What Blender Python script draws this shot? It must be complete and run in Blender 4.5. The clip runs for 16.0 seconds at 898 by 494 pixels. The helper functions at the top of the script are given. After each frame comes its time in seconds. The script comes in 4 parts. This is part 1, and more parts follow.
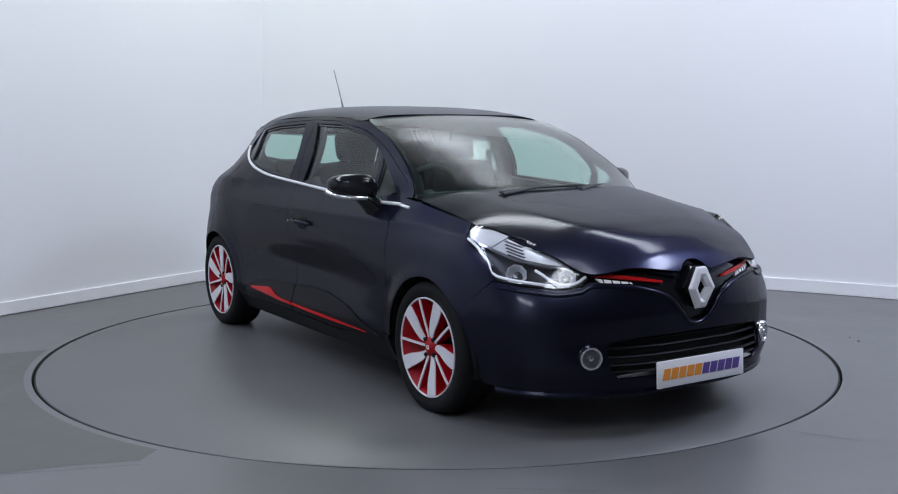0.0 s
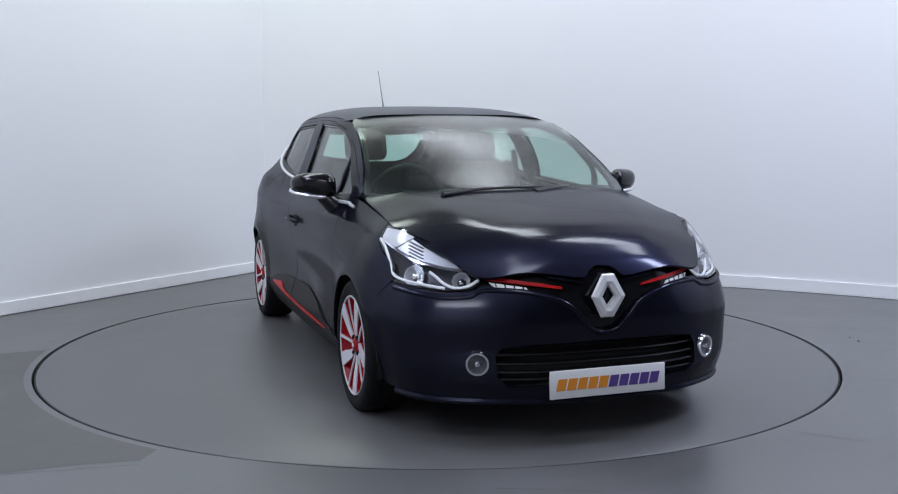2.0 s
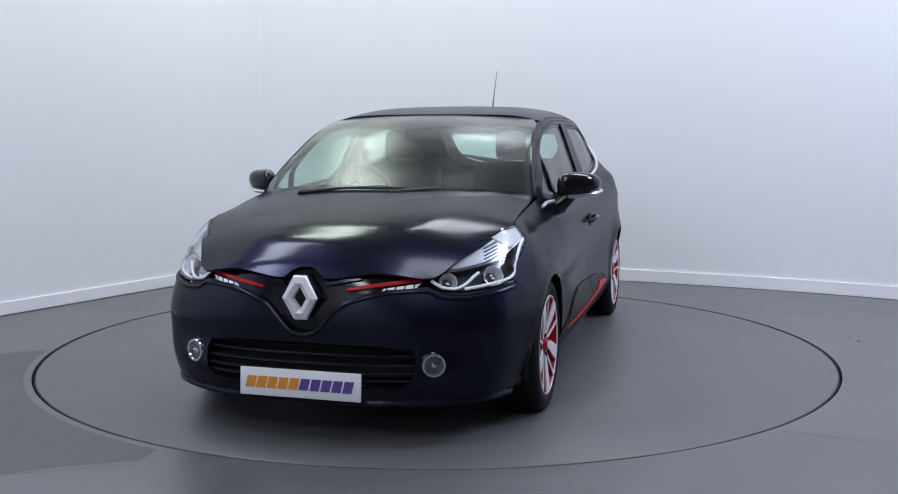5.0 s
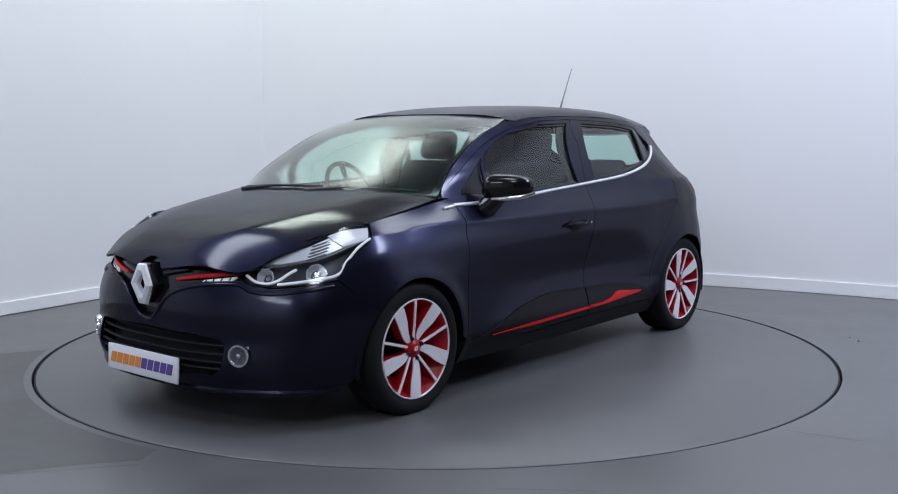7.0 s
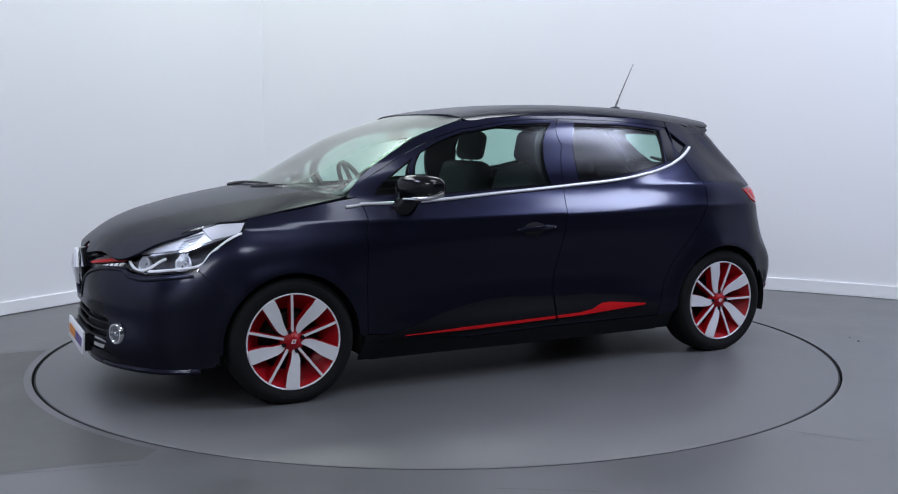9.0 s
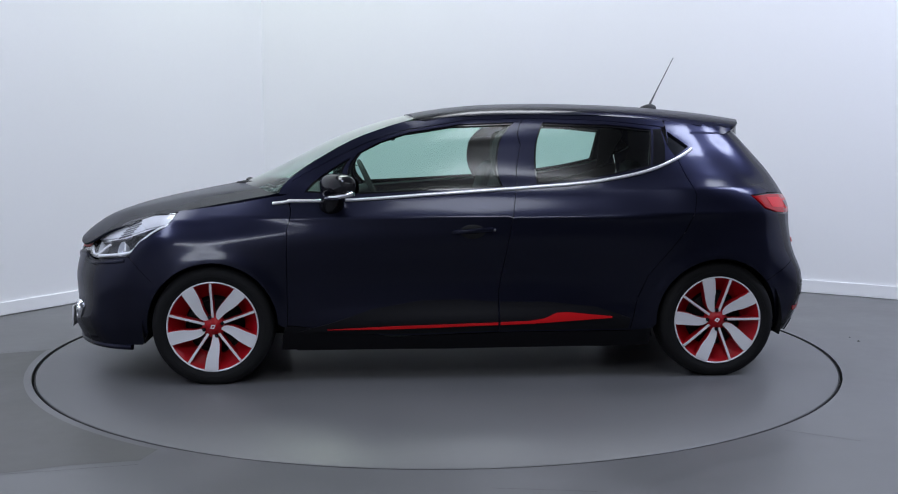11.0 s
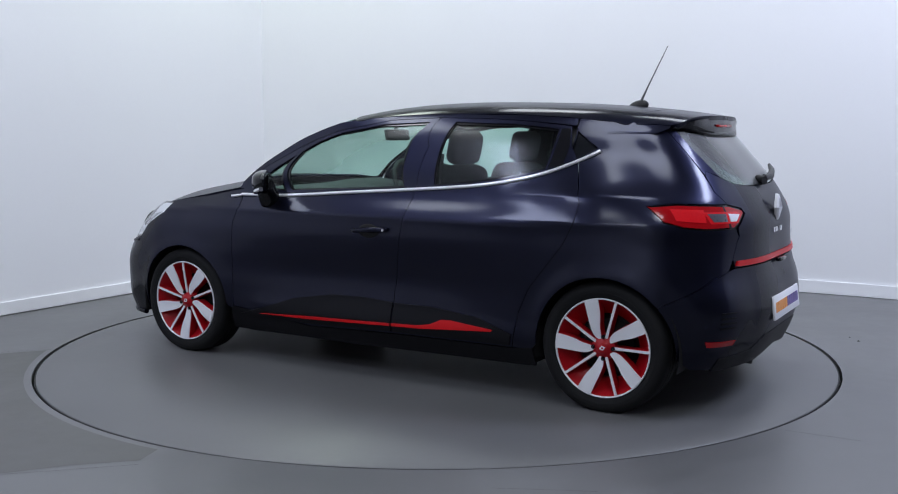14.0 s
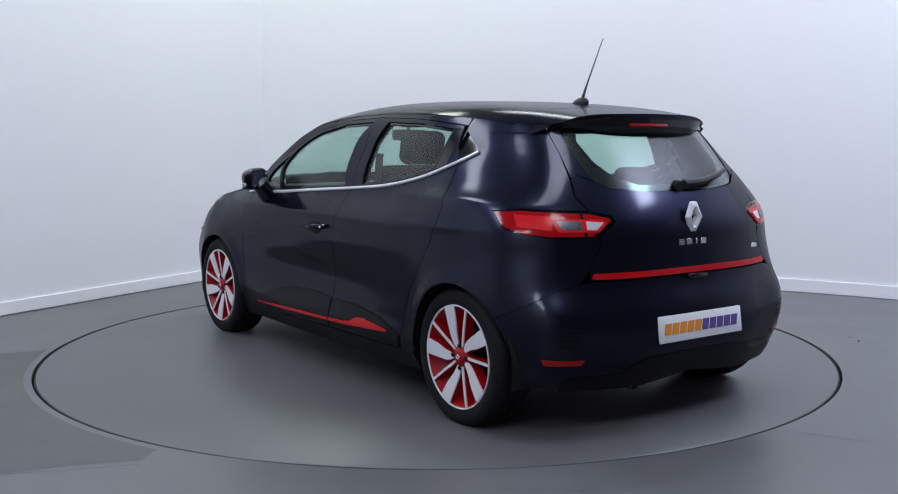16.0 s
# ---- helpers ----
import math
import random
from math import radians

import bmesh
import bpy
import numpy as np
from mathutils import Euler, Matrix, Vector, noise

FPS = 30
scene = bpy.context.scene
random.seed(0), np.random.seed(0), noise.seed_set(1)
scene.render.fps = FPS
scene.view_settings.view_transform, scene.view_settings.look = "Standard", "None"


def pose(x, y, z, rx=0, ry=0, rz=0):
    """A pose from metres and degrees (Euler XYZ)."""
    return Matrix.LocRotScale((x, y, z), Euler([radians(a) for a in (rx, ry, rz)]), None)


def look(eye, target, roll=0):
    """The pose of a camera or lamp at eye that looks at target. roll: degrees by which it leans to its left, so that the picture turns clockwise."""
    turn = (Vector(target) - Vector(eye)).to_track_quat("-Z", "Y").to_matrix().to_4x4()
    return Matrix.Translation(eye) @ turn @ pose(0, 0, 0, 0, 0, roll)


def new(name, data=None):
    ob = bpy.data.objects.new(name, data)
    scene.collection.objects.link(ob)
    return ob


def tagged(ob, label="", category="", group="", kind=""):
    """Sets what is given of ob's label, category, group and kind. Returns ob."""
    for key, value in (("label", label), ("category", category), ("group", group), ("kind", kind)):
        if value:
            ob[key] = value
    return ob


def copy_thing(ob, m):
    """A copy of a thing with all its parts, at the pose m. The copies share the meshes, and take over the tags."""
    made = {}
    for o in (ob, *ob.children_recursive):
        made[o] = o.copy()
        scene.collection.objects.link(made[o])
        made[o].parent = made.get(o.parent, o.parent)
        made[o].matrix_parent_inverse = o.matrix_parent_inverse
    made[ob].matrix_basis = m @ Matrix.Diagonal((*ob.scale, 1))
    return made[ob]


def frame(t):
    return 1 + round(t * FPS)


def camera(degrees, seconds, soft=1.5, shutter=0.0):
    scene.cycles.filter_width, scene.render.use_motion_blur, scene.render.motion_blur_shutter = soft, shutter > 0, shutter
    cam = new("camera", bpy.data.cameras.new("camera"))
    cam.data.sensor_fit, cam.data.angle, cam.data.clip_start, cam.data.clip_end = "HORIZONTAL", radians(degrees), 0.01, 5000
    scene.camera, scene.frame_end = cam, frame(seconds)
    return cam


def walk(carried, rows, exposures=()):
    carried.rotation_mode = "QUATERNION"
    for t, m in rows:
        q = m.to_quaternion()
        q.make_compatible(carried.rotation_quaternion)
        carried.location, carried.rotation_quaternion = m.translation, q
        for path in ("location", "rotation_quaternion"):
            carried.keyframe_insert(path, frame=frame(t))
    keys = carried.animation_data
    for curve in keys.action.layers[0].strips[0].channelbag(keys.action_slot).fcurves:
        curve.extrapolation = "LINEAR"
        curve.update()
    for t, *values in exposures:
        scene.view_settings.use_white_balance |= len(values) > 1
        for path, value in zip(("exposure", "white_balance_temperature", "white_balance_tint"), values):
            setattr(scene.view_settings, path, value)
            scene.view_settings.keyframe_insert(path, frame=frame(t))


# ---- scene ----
from mathutils import geometry

cam = camera(48.1, 16.0, soft=1.1)
EYE = pose(0, -5.941, 1.2585, 90 - 6.39, 0, -0.60)
walk(cam, [(0.0, EYE), (16.0, EYE)])

# ---- light ----
world = bpy.data.worlds.new("studio_world")
scene.world = world
world.use_nodes = True
world.node_tree.nodes["Background"].inputs[0].default_value = (0.72, 0.78, 1.0, 1)
world.node_tree.nodes["Background"].inputs[1].default_value = 0.15
scene.view_settings.exposure = 0.0


def area_lamp(name, at, aim, sx, sy, watts, colour):
    data = bpy.data.lights.new(name, "AREA")
    data.shape, data.size, data.size_y, data.energy, data.color = "RECTANGLE", sx, sy, watts, colour
    ob = new(name, data)
    ob.matrix_world = look(at, aim)
    return ob


# ---- materials ----
def mat(name, base, rough=0.5, metal=0.0, coat=0.0, grain=0.0, scale=40.0, bump=0.0, blotch=0.0, blotch_scale=2.0,
        emit=None, strength=0.0, trans=0.0, coat_rough=0.03, spec=0.5, ior=1.45, alpha=1.0, tint=(1, 1, 1)):
    m = bpy.data.materials.new(name)
    m.use_nodes = True
    nt = m.node_tree
    b = nt.nodes["Principled BSDF"]
    b.inputs["Base Color"].default_value = (*base, 1)
    b.inputs["Roughness"].default_value = rough
    b.inputs["Metallic"].default_value = metal
    b.inputs["Coat Weight"].default_value = coat
    b.inputs["Coat Roughness"].default_value = coat_rough
    b.inputs["Specular IOR Level"].default_value = spec
    b.inputs["Transmission Weight"].default_value = trans
    b.inputs["IOR"].default_value = ior
    b.inputs["Alpha"].default_value = alpha
    b.inputs["Specular Tint"].default_value = (*tint, 1)
    if emit:
        b.inputs["Emission Color"].default_value = (*emit, 1)
        b.inputs["Emission Strength"].default_value = strength
    if grain or bump or blotch:
        tc = nt.nodes.new("ShaderNodeTexCoord")
        n1 = nt.nodes.new("ShaderNodeTexNoise")
        n1.inputs["Scale"].default_value = scale
        n1.inputs["Detail"].default_value = 6
        nt.links.new(tc.outputs["Object"], n1.inputs["Vector"])
        n2 = nt.nodes.new("ShaderNodeTexNoise")
        n2.inputs["Scale"].default_value = blotch_scale
        n2.inputs["Detail"].default_value = 4
        nt.links.new(tc.outputs["Object"], n2.inputs["Vector"])
        r1 = nt.nodes.new("ShaderNodeMapRange")
        r1.inputs["To Min"].default_value, r1.inputs["To Max"].default_value = 1 - grain, 1 + grain
        nt.links.new(n1.outputs["Fac"], r1.inputs["Value"])
        r2 = nt.nodes.new("ShaderNodeMapRange")
        r2.inputs["To Min"].default_value, r2.inputs["To Max"].default_value = 1 - blotch, 1 + blotch
        nt.links.new(n2.outputs["Fac"], r2.inputs["Value"])
        mul = nt.nodes.new("ShaderNodeMath")
        mul.operation = "MULTIPLY"
        nt.links.new(r1.outputs[0], mul.inputs[0])
        nt.links.new(r2.outputs[0], mul.inputs[1])
        mix = nt.nodes.new("ShaderNodeVectorMath")
        mix.operation = "SCALE"
        mix.inputs[0].default_value = base
        nt.links.new(mul.outputs[0], mix.inputs["Scale"])
        nt.links.new(mix.outputs[0], b.inputs["Base Color"])
        rr = nt.nodes.new("ShaderNodeMath")
        rr.operation = "MULTIPLY"
        rr.inputs[1].default_value = rough
        nt.links.new(mul.outputs[0], rr.inputs[0])
        nt.links.new(rr.outputs[0], b.inputs["Roughness"])
        if bump:
            bp = nt.nodes.new("ShaderNodeBump")
            bp.inputs["Strength"].default_value = bump
            bp.inputs["Distance"].default_value = 0.002
            nt.links.new(n1.outputs["Fac"], bp.inputs["Height"])
            nt.links.new(bp.outputs[0], b.inputs["Normal"])
    return m


def glass(name, tint, gloss, rough=0.02):
    """Thin pane: tinted see-through with a gloss that grows towards the edge of sight."""
    m = bpy.data.materials.new(name)
    m.use_nodes = True
    nt = m.node_tree
    nt.nodes.remove(nt.nodes["Principled BSDF"])
    tr, gl = nt.nodes.new("ShaderNodeBsdfTransparent"), nt.nodes.new("ShaderNodeBsdfGlossy")
    tr.inputs["Color"].default_value = (*tint, 1)
    gl.inputs["Roughness"].default_value = rough
    lw, mx = nt.nodes.new("ShaderNodeLayerWeight"), nt.nodes.new("ShaderNodeMixShader")
    lw.inputs["Blend"].default_value = 0.5
    pw, ad = nt.nodes.new("ShaderNodeMath"), nt.nodes.new("ShaderNodeMath")
    pw.operation, ad.operation = "POWER", "MULTIPLY_ADD"
    pw.inputs[1].default_value = 4.0
    ad.inputs[1].default_value, ad.inputs[2].default_value = 1 - gloss, gloss
    nt.links.new(lw.outputs["Facing"], pw.inputs[0])
    nt.links.new(pw.outputs[0], ad.inputs[0])
    nt.links.new(ad.outputs[0], mx.inputs[0])
    nt.links.new(tr.outputs[0], mx.inputs[1])
    nt.links.new(gl.outputs[0], mx.inputs[2])
    nt.links.new(mx.outputs[0], nt.nodes["Material Output"].inputs["Surface"])
    return m


WALL = mat("white_wall_paint", (0.80, 0.80, 0.82), 0.6, grain=0.01, scale=60, bump=0.05, blotch=0.02, blotch_scale=0.8)
# unseen walls and ceiling: tones chosen to shape reflections in the car paint
PALEWALL = mat("pale_unseen_wall", (0.50, 0.50, 0.52), 0.7, grain=0.03, scale=40, blotch=0.05)
DARKWALL = mat("dark_unseen_wall", (0.06, 0.06, 0.063), 0.7, grain=0.03, scale=40, blotch=0.05)
CEIL = mat("unseen_ceiling", (0.42, 0.42, 0.43), 0.8, grain=0.02)
SKIRT = mat("skirting_gloss_white", (0.85, 0.85, 0.87), 0.35, grain=0.01, scale=20)
FLOOR = mat("painted_concrete", (0.112, 0.112, 0.116), 0.38, grain=0.13, scale=11, bump=0.08, blotch=0.60, blotch_scale=0.8)
DISC = mat("turntable_grey_paint", (0.104, 0.104, 0.107), 0.39, grain=0.05, scale=30, bump=0.03, blotch=0.24, blotch_scale=1.2)
PATCH = mat("worn_floor_paint", (0.080, 0.079, 0.076), 0.46, grain=0.12, scale=14, bump=0.08, blotch=0.6, blotch_scale=1.1)
SEAM = mat("crack_grey", (0.055, 0.055, 0.058), 0.7, grain=0.2, scale=80)
GAP = mat("dark_gap", (0.012, 0.012, 0.013), 0.8, grain=0.1)
PAINT = mat("black_blue_metallic_paint", (0.0130, 0.0142, 0.030), 0.34, metal=0.88, coat=0.45, coat_rough=0.14, spec=0.35, tint=(0.20, 0.20, 0.30), grain=0.05, scale=900)
GLOSS = mat("gloss_black_plastic", (0.006, 0.006, 0.008), 0.12, grain=0.05, scale=300)
PLASTIC = mat("textured_black_plastic", (0.014, 0.014, 0.016), 0.5, grain=0.12, scale=500, bump=0.15)
CLAD = mat("satin_black_moulding", (0.007, 0.007, 0.009), 0.42, spec=0.14, grain=0.1, scale=500)
UNDER = mat("underbody_black", (0.006, 0.006, 0.007), 0.8, grain=0.2, scale=60)
RUBBER = mat("tyre_rubber", (0.007, 0.007, 0.0078), 0.72, spec=0.25, grain=0.15, scale=250, bump=0.2)
CHROME = mat("chrome", (0.85, 0.85, 0.87), 0.12, metal=1.0, grain=0.03, scale=200)
SILVER = mat("machined_alloy", (0.74, 0.74, 0.77), 0.34, metal=0.1, grain=0.04, scale=300)
RED = mat("red_gloss_paint", (0.52, 0.005, 0.008), 0.36, spec=0.3, grain=0.05, scale=200)
REDW = mat("red_wheel_paint", (0.34, 0.003, 0.008), 0.36, spec=0.35, grain=0.06, scale=200)
GLASS = glass("tinted_window_glass", (0.68, 0.86, 0.79), 0.035, 0.20)
REARGLASS = glass("rear_window_glass", (0.68, 0.86, 0.79), 0.028, 0.32)
SCREEN = glass("windscreen_glass", (0.66, 0.84, 0.76), 0.024, 0.28)
LENS = glass("clear_lens", (0.94, 0.95, 0.97), 0.04)
REFLECT = mat("lamp_reflector", (0.80, 0.81, 0.85), 0.30, metal=0.45, grain=0.05, scale=60)
LAMPIN = mat("lamp_inner_grey", (0.13, 0.13, 0.15), 0.28, metal=0.6, grain=0.08, scale=80)
# light guides are unlit: faint emission is added to keep them white
DRL = mat("white_light_guide", (0.85, 0.87, 0.92), 0.2, emit=(0.9, 0.93, 1.0), strength=0.18)
WHITE = mat("plate_white", (0.78, 0.78, 0.80), 0.35, grain=0.02, scale=60)
ORANGE = mat("lettering_orange", (0.75, 0.27, 0.03), 0.4, grain=0.05)
PURPLE = mat("lettering_purple", (0.10, 0.06, 0.26), 0.4, grain=0.05)
# red emission put into the lens colour; TAILLIT is the brighter, lit copy
TAIL = mat("red_tail_lens", (0.26, 0.003, 0.006), 0.12, spec=0.35, grain=0.08, scale=120, emit=(1, 0.01, 0.02), strength=0.06)
TAILLIT = mat("lit_red_reflector", (0.44, 0.005, 0.010), 0.25, spec=0.35, grain=0.15, scale=90, emit=(1, 0.02, 0.03), strength=0.14)
TRIM = mat("bright_trim", (0.82, 0.82, 0.85), 0.28, metal=0.45, grain=0.03, scale=200)
DARKGLASS = mat("dark_privacy_glass", (0.008, 0.009, 0.012), 0.10, grain=0.05, scale=300)
LAMPDARK = mat("lamp_inner_dark", (0.075, 0.075, 0.088), 0.3, metal=0.3, grain=0.1, scale=80)
REFLEX = mat("red_reflex_lens", (0.34, 0.008, 0.010), 0.22, grain=0.10, scale=160)
GREY = mat("grey_metal", (0.16, 0.16, 0.17), 0.4, metal=0.5, grain=0.05)
CABIN = mat("cabin_black_plastic", (0.02, 0.02, 0.021), 0.6, grain=0.1, scale=200)
CLOTH = mat("seat_cloth_black", (0.035, 0.036, 0.04), 0.9, grain=0.2, scale=400, bump=0.3)
LINING = mat("grey_headlining", (0.22, 0.22, 0.215), 0.9, grain=0.05, scale=300)
MIRROR = mat("mirror_glass", (0.8, 0.82, 0.85), 0.02, metal=1.0)


# ---- mesh helpers ----
def link_mesh(name, verts, faces, material, parent=None, label="", smooth=True):
    me = bpy.data.meshes.new(name)
    me.from_pydata([tuple(map(float, v)) for v in verts], [], faces)
    me.materials.append(material)
    me.shade_smooth() if smooth else me.shade_flat()
    ob = new(name, me)
    if parent is not None:
        ob.parent = parent
    if label:
        ob["label"] = label
    return ob


def part(name, bm, material, parent=None, label="", smooth=True):
    me = bpy.data.meshes.new(name)
    bmesh.ops.recalc_face_normals(bm, faces=bm.faces)
    bm.to_mesh(me)
    bm.free()
    me.materials.append(material)
    if smooth:
        me.shade_smooth()
        me.set_sharp_from_angle(angle=radians(38))
    ob = new(name, me)
    if parent is not None:
        ob.parent = parent
    if label:
        ob["label"] = label
    return ob


def box(bm, x0, x1, y0, y1, z0, z1, bevel=0.0, seg=2, m=None):
    r = bmesh.ops.create_cube(bm, size=1.0)
    vs = r["verts"]
    for v in vs:
        v.co = Vector(((x0 + x1) / 2 + v.co.x * (x1 - x0), (y0 + y1) / 2 + v.co.y * (y1 - y0), (z0 + z1) / 2 + v.co.z * (z1 - z0)))
    if bevel:
        es = list({e for v in vs for e in v.link_edges})
        r = bmesh.ops.bevel(bm, geom=es, offset=bevel, segments=seg, affect="EDGES", profile=0.5)
        vs = list({v for f in r["faces"] for v in f.verts} | {v for v in vs if v.is_valid})
    if m is not None:
        bmesh.ops.transform(bm, matrix=m, verts=vs)
    return vs


def revolve(bm, profile, n=48, axis="y", at=(0, 0, 0)):
    """Turn a closed or open profile of (radius, along) round an axis."""
    rings = []
    for r, a in profile:
        ring = []
        for k in range(n):
            c, s = math.cos(2 * math.pi * k / n), math.sin(2 * math.pi * k / n)
            p = {"y": (r * c, a, r * s), "x": (a, r * c, r * s), "z": (r * c, r * s, a)}[axis]
            ring.append(bm.verts.new(Vector(p) + Vector(at)))
        rings.append(ring)
    for i in range(len(rings) - 1):
        for k in range(n):
            bm.faces.new((rings[i][k], rings[i][(k + 1) % n], rings[i + 1][(k + 1) % n], rings[i + 1][k]))
    return rings


def tube(bm, pts, radius, n=8, closed=False, flat=1.0):
    """A round bar along points; radius a number or one per point."""
    pts = [Vector(p) for p in pts]
    rads = radius if isinstance(radius, (list, tuple)) else [radius] * len(pts)
    rings = []
    for i, p in enumerate(pts):
        a = pts[i - 1] if i or closed else pts[0]
        b = pts[(i + 1) % len(pts)] if i < len(pts) - 1 or closed else pts[-1]
        d = (b - a).normalized()
        up = Vector((0, 0, 1)) if abs(d.z) < 0.9 else Vector((1, 0, 0))
        u = d.cross(up).normalized()
        w = u.cross(d)
        rings.append([bm.verts.new(p + rads[i] * (math.cos(2 * math.pi * k / n) * u + flat * math.sin(2 * math.pi * k / n) * w)) for k in range(n)])
    m = len(rings)
    for i in range(m if closed else m - 1):
        for k in range(n):
            bm.faces.new((rings[i][k], rings[i][(k + 1) % n], rings[(i + 1) % m][(k + 1) % n], rings[(i + 1) % m][k]))
    if not closed:
        bm.faces.new(rings[0][::-1])
        bm.faces.new(rings[-1])


def spline(pts, step=0.02, closed=False):
    """Points along a smooth curve through pts (any dimension)."""
    p = np.array(pts, float)
    n = len(p)
    out = []
    for i in range(n if closed else n - 1):
        a = p[(i - 1) % n] if closed or i else 2 * p[0] - p[1]
        b, c = p[i], p[(i + 1) % n]
        d = p[(i + 2) % n] if closed or i + 2 < n else 2 * p[-1] - p[-2]
        k = max(1, int(np.linalg.norm(c - b) / step))
        for t in np.arange(k) / k:
            out.append(0.5 * (2 * b + (c - a) * t + (2 * a - 5 * b + 4 * c - d) * t * t + (3 * b - a - 3 * c + d) * t ** 3))
    if not closed:
        out.append(p[-1])
    return np.array(out)


def straight(pts, step=0.02):
    """A closed outline with its straight sides divided."""
    p = np.array(pts, float)
    out = []
    for a, b in zip(p, np.roll(p, -1, axis=0)):
        k = max(1, int(np.linalg.norm(b - a) / step))
        out += [a + (b - a) * t for t in np.arange(k) / k]
    return np.array(out)


def inside(pts, poly):
    x, y = pts[:, 0], pts[:, 1]
    hit = np.zeros(len(pts), bool)
    for (x0, y0), (x1, y1) in zip(poly, np.roll(poly, -1, axis=0)):
        with np.errstate(divide="ignore", invalid="ignore"):
            hit ^= ((y0 > y) != (y1 > y)) & (x < (x1 - x0) * (y - y0) / (y1 - y0) + x0)
    return hit


def panel(name, fn, outline, material, parent, label="", holes=(), lift=0.0, depth=0.012, step=0.03, mirror=False):
    """A sheet-metal, glass or plastic panel: an outline in the parameters of the surface fn, with turned-in edges."""
    loops = [np.asarray(outline)] + [np.asarray(h) for h in holes]
    lo, hi = loops[0].min(0), loops[0].max(0)
    g = np.stack(np.meshgrid(np.arange(lo[0], hi[0], step), np.arange(lo[1], hi[1], step)), -1).reshape(-1, 2) + step * 0.37
    keep = inside(g, loops[0])
    for h in loops[1:]:
        keep &= ~inside(g, h)
    allb = np.concatenate(loops)
    g = g[keep]
    if len(g):
        d = np.sqrt(((g[:, None] - allb[None]) ** 2).sum(-1)).min(1)
        g = g[d > step * 0.45]
    pts, edges = [], []
    for lp in loops:
        o = len(pts)
        pts += [Vector(v) for v in lp]
        edges += [(o + i, o + (i + 1) % len(lp)) for i in range(len(lp))]
    pts += [Vector(v) for v in g]
    from_cdt = geometry.delaunay_2d_cdt(pts, edges, [], 0, 1e-6)
    uv = np.array([(v.x, v.y) for v in from_cdt[0]])
    tris = [f for f in from_cdt[2] if len(f) == 3]
    cen = np.array([uv[list(f)].mean(0) for f in tris])
    ok = inside(cen, loops[0])
    for h in loops[1:]:
        ok &= ~inside(cen, h)
    tris = [f for f, k in zip(tris, ok) if k]
    out = []
    for f in tris:
        a, b, c = uv[f[0]], uv[f[1]], uv[f[2]]
        out.append(tuple(f) if (b[0] - a[0]) * (c[1] - a[1]) - (b[1] - a[1]) * (c[0] - a[0]) > 0 else (f[0], f[2], f[1]))
    P, N = surface(fn, uv)
    P = P + N * lift
    verts, faces, loops_n = list(P), list(out), [[N[i] for i in f] for f in out]
    count = {(f[i], f[(i + 1) % 3]) for f in out for i in range(3)}
    under = {}
    for (a, b) in sorted(count):
        if (b, a) not in count:
            n = np.cross(P[b] - P[a], N[a])
            n = n / (np.linalg.norm(n) + 1e-9)
            for k in (a, b):
                if k not in under:
                    under[k] = len(verts)
                    verts.append(P[k] - N[k] * depth)
            faces.append((b, a, under[a], under[b]))
            loops_n.append([n] * 4)
    if mirror:
        verts = [(v[0], -v[1], v[2]) for v in verts]
        faces = [tuple(reversed(f)) for f in faces]
        loops_n = [[(v[0], -v[1], v[2]) for v in reversed(f)] for f in loops_n]
    ob = link_mesh(name, verts, faces, material, parent, label)
    ob.data.normals_split_custom_set([tuple(map(float, v)) for f in loops_n for v in f])
    return ob


def surface(fn, uv):
    e = 1e-3
    P = fn(uv[:, 0], uv[:, 1])
    du = fn(uv[:, 0] + e, uv[:, 1]) - fn(uv[:, 0] - e, uv[:, 1])
    dv = fn(uv[:, 0], uv[:, 1] + e) - fn(uv[:, 0], uv[:, 1] - e)
    N = np.cross(du, dv)
    return P, N / (np.linalg.norm(N, axis=1, keepdims=True) + 1e-12)


def curve(knots, values, t):
    """Smooth curve through (knots, values) at t, straight beyond its ends."""
    k, v, t = np.asarray(knots, float), np.asarray(values, float), np.asarray(t, float)
    if k[0] > k[-1]:
        k, v = k[::-1], v[::-1]
    h, d = np.diff(k), np.diff(v) / np.diff(k)
    m = np.concatenate([[d[0]], (d[:-1] * h[1:] + d[1:] * h[:-1]) / (h[1:] + h[:-1]), [d[-1]]])
    i = np.clip(np.searchsorted(k, t) - 1, 0, len(h) - 1)
    u = np.clip((t - k[i]) / h[i], 0, 1)
    r = (2 * u ** 3 - 3 * u * u + 1) * v[i] + (u ** 3 - 2 * u * u + u) * h[i] * m[i] + (3 * u * u - 2 * u ** 3) * v[i + 1] + (u ** 3 - u * u) * h[i] * m[i + 1]
    return r + np.where(t < k[0], (t - k[0]) * m[0], 0) + np.where(t > k[-1], (t - k[-1]) * m[-1], 0)


# ---- body surface: upright profiles round the car, front axle at x = 0, nose to +x ----
LEVELS = [0.17, 0.28, 0.40, 0.52, 0.64, 0.76, 0.86, 0.96, 1.06, 1.16, 1.26, 1.34, 1.40]


def same(x):
    return [x] * len(LEVELS)


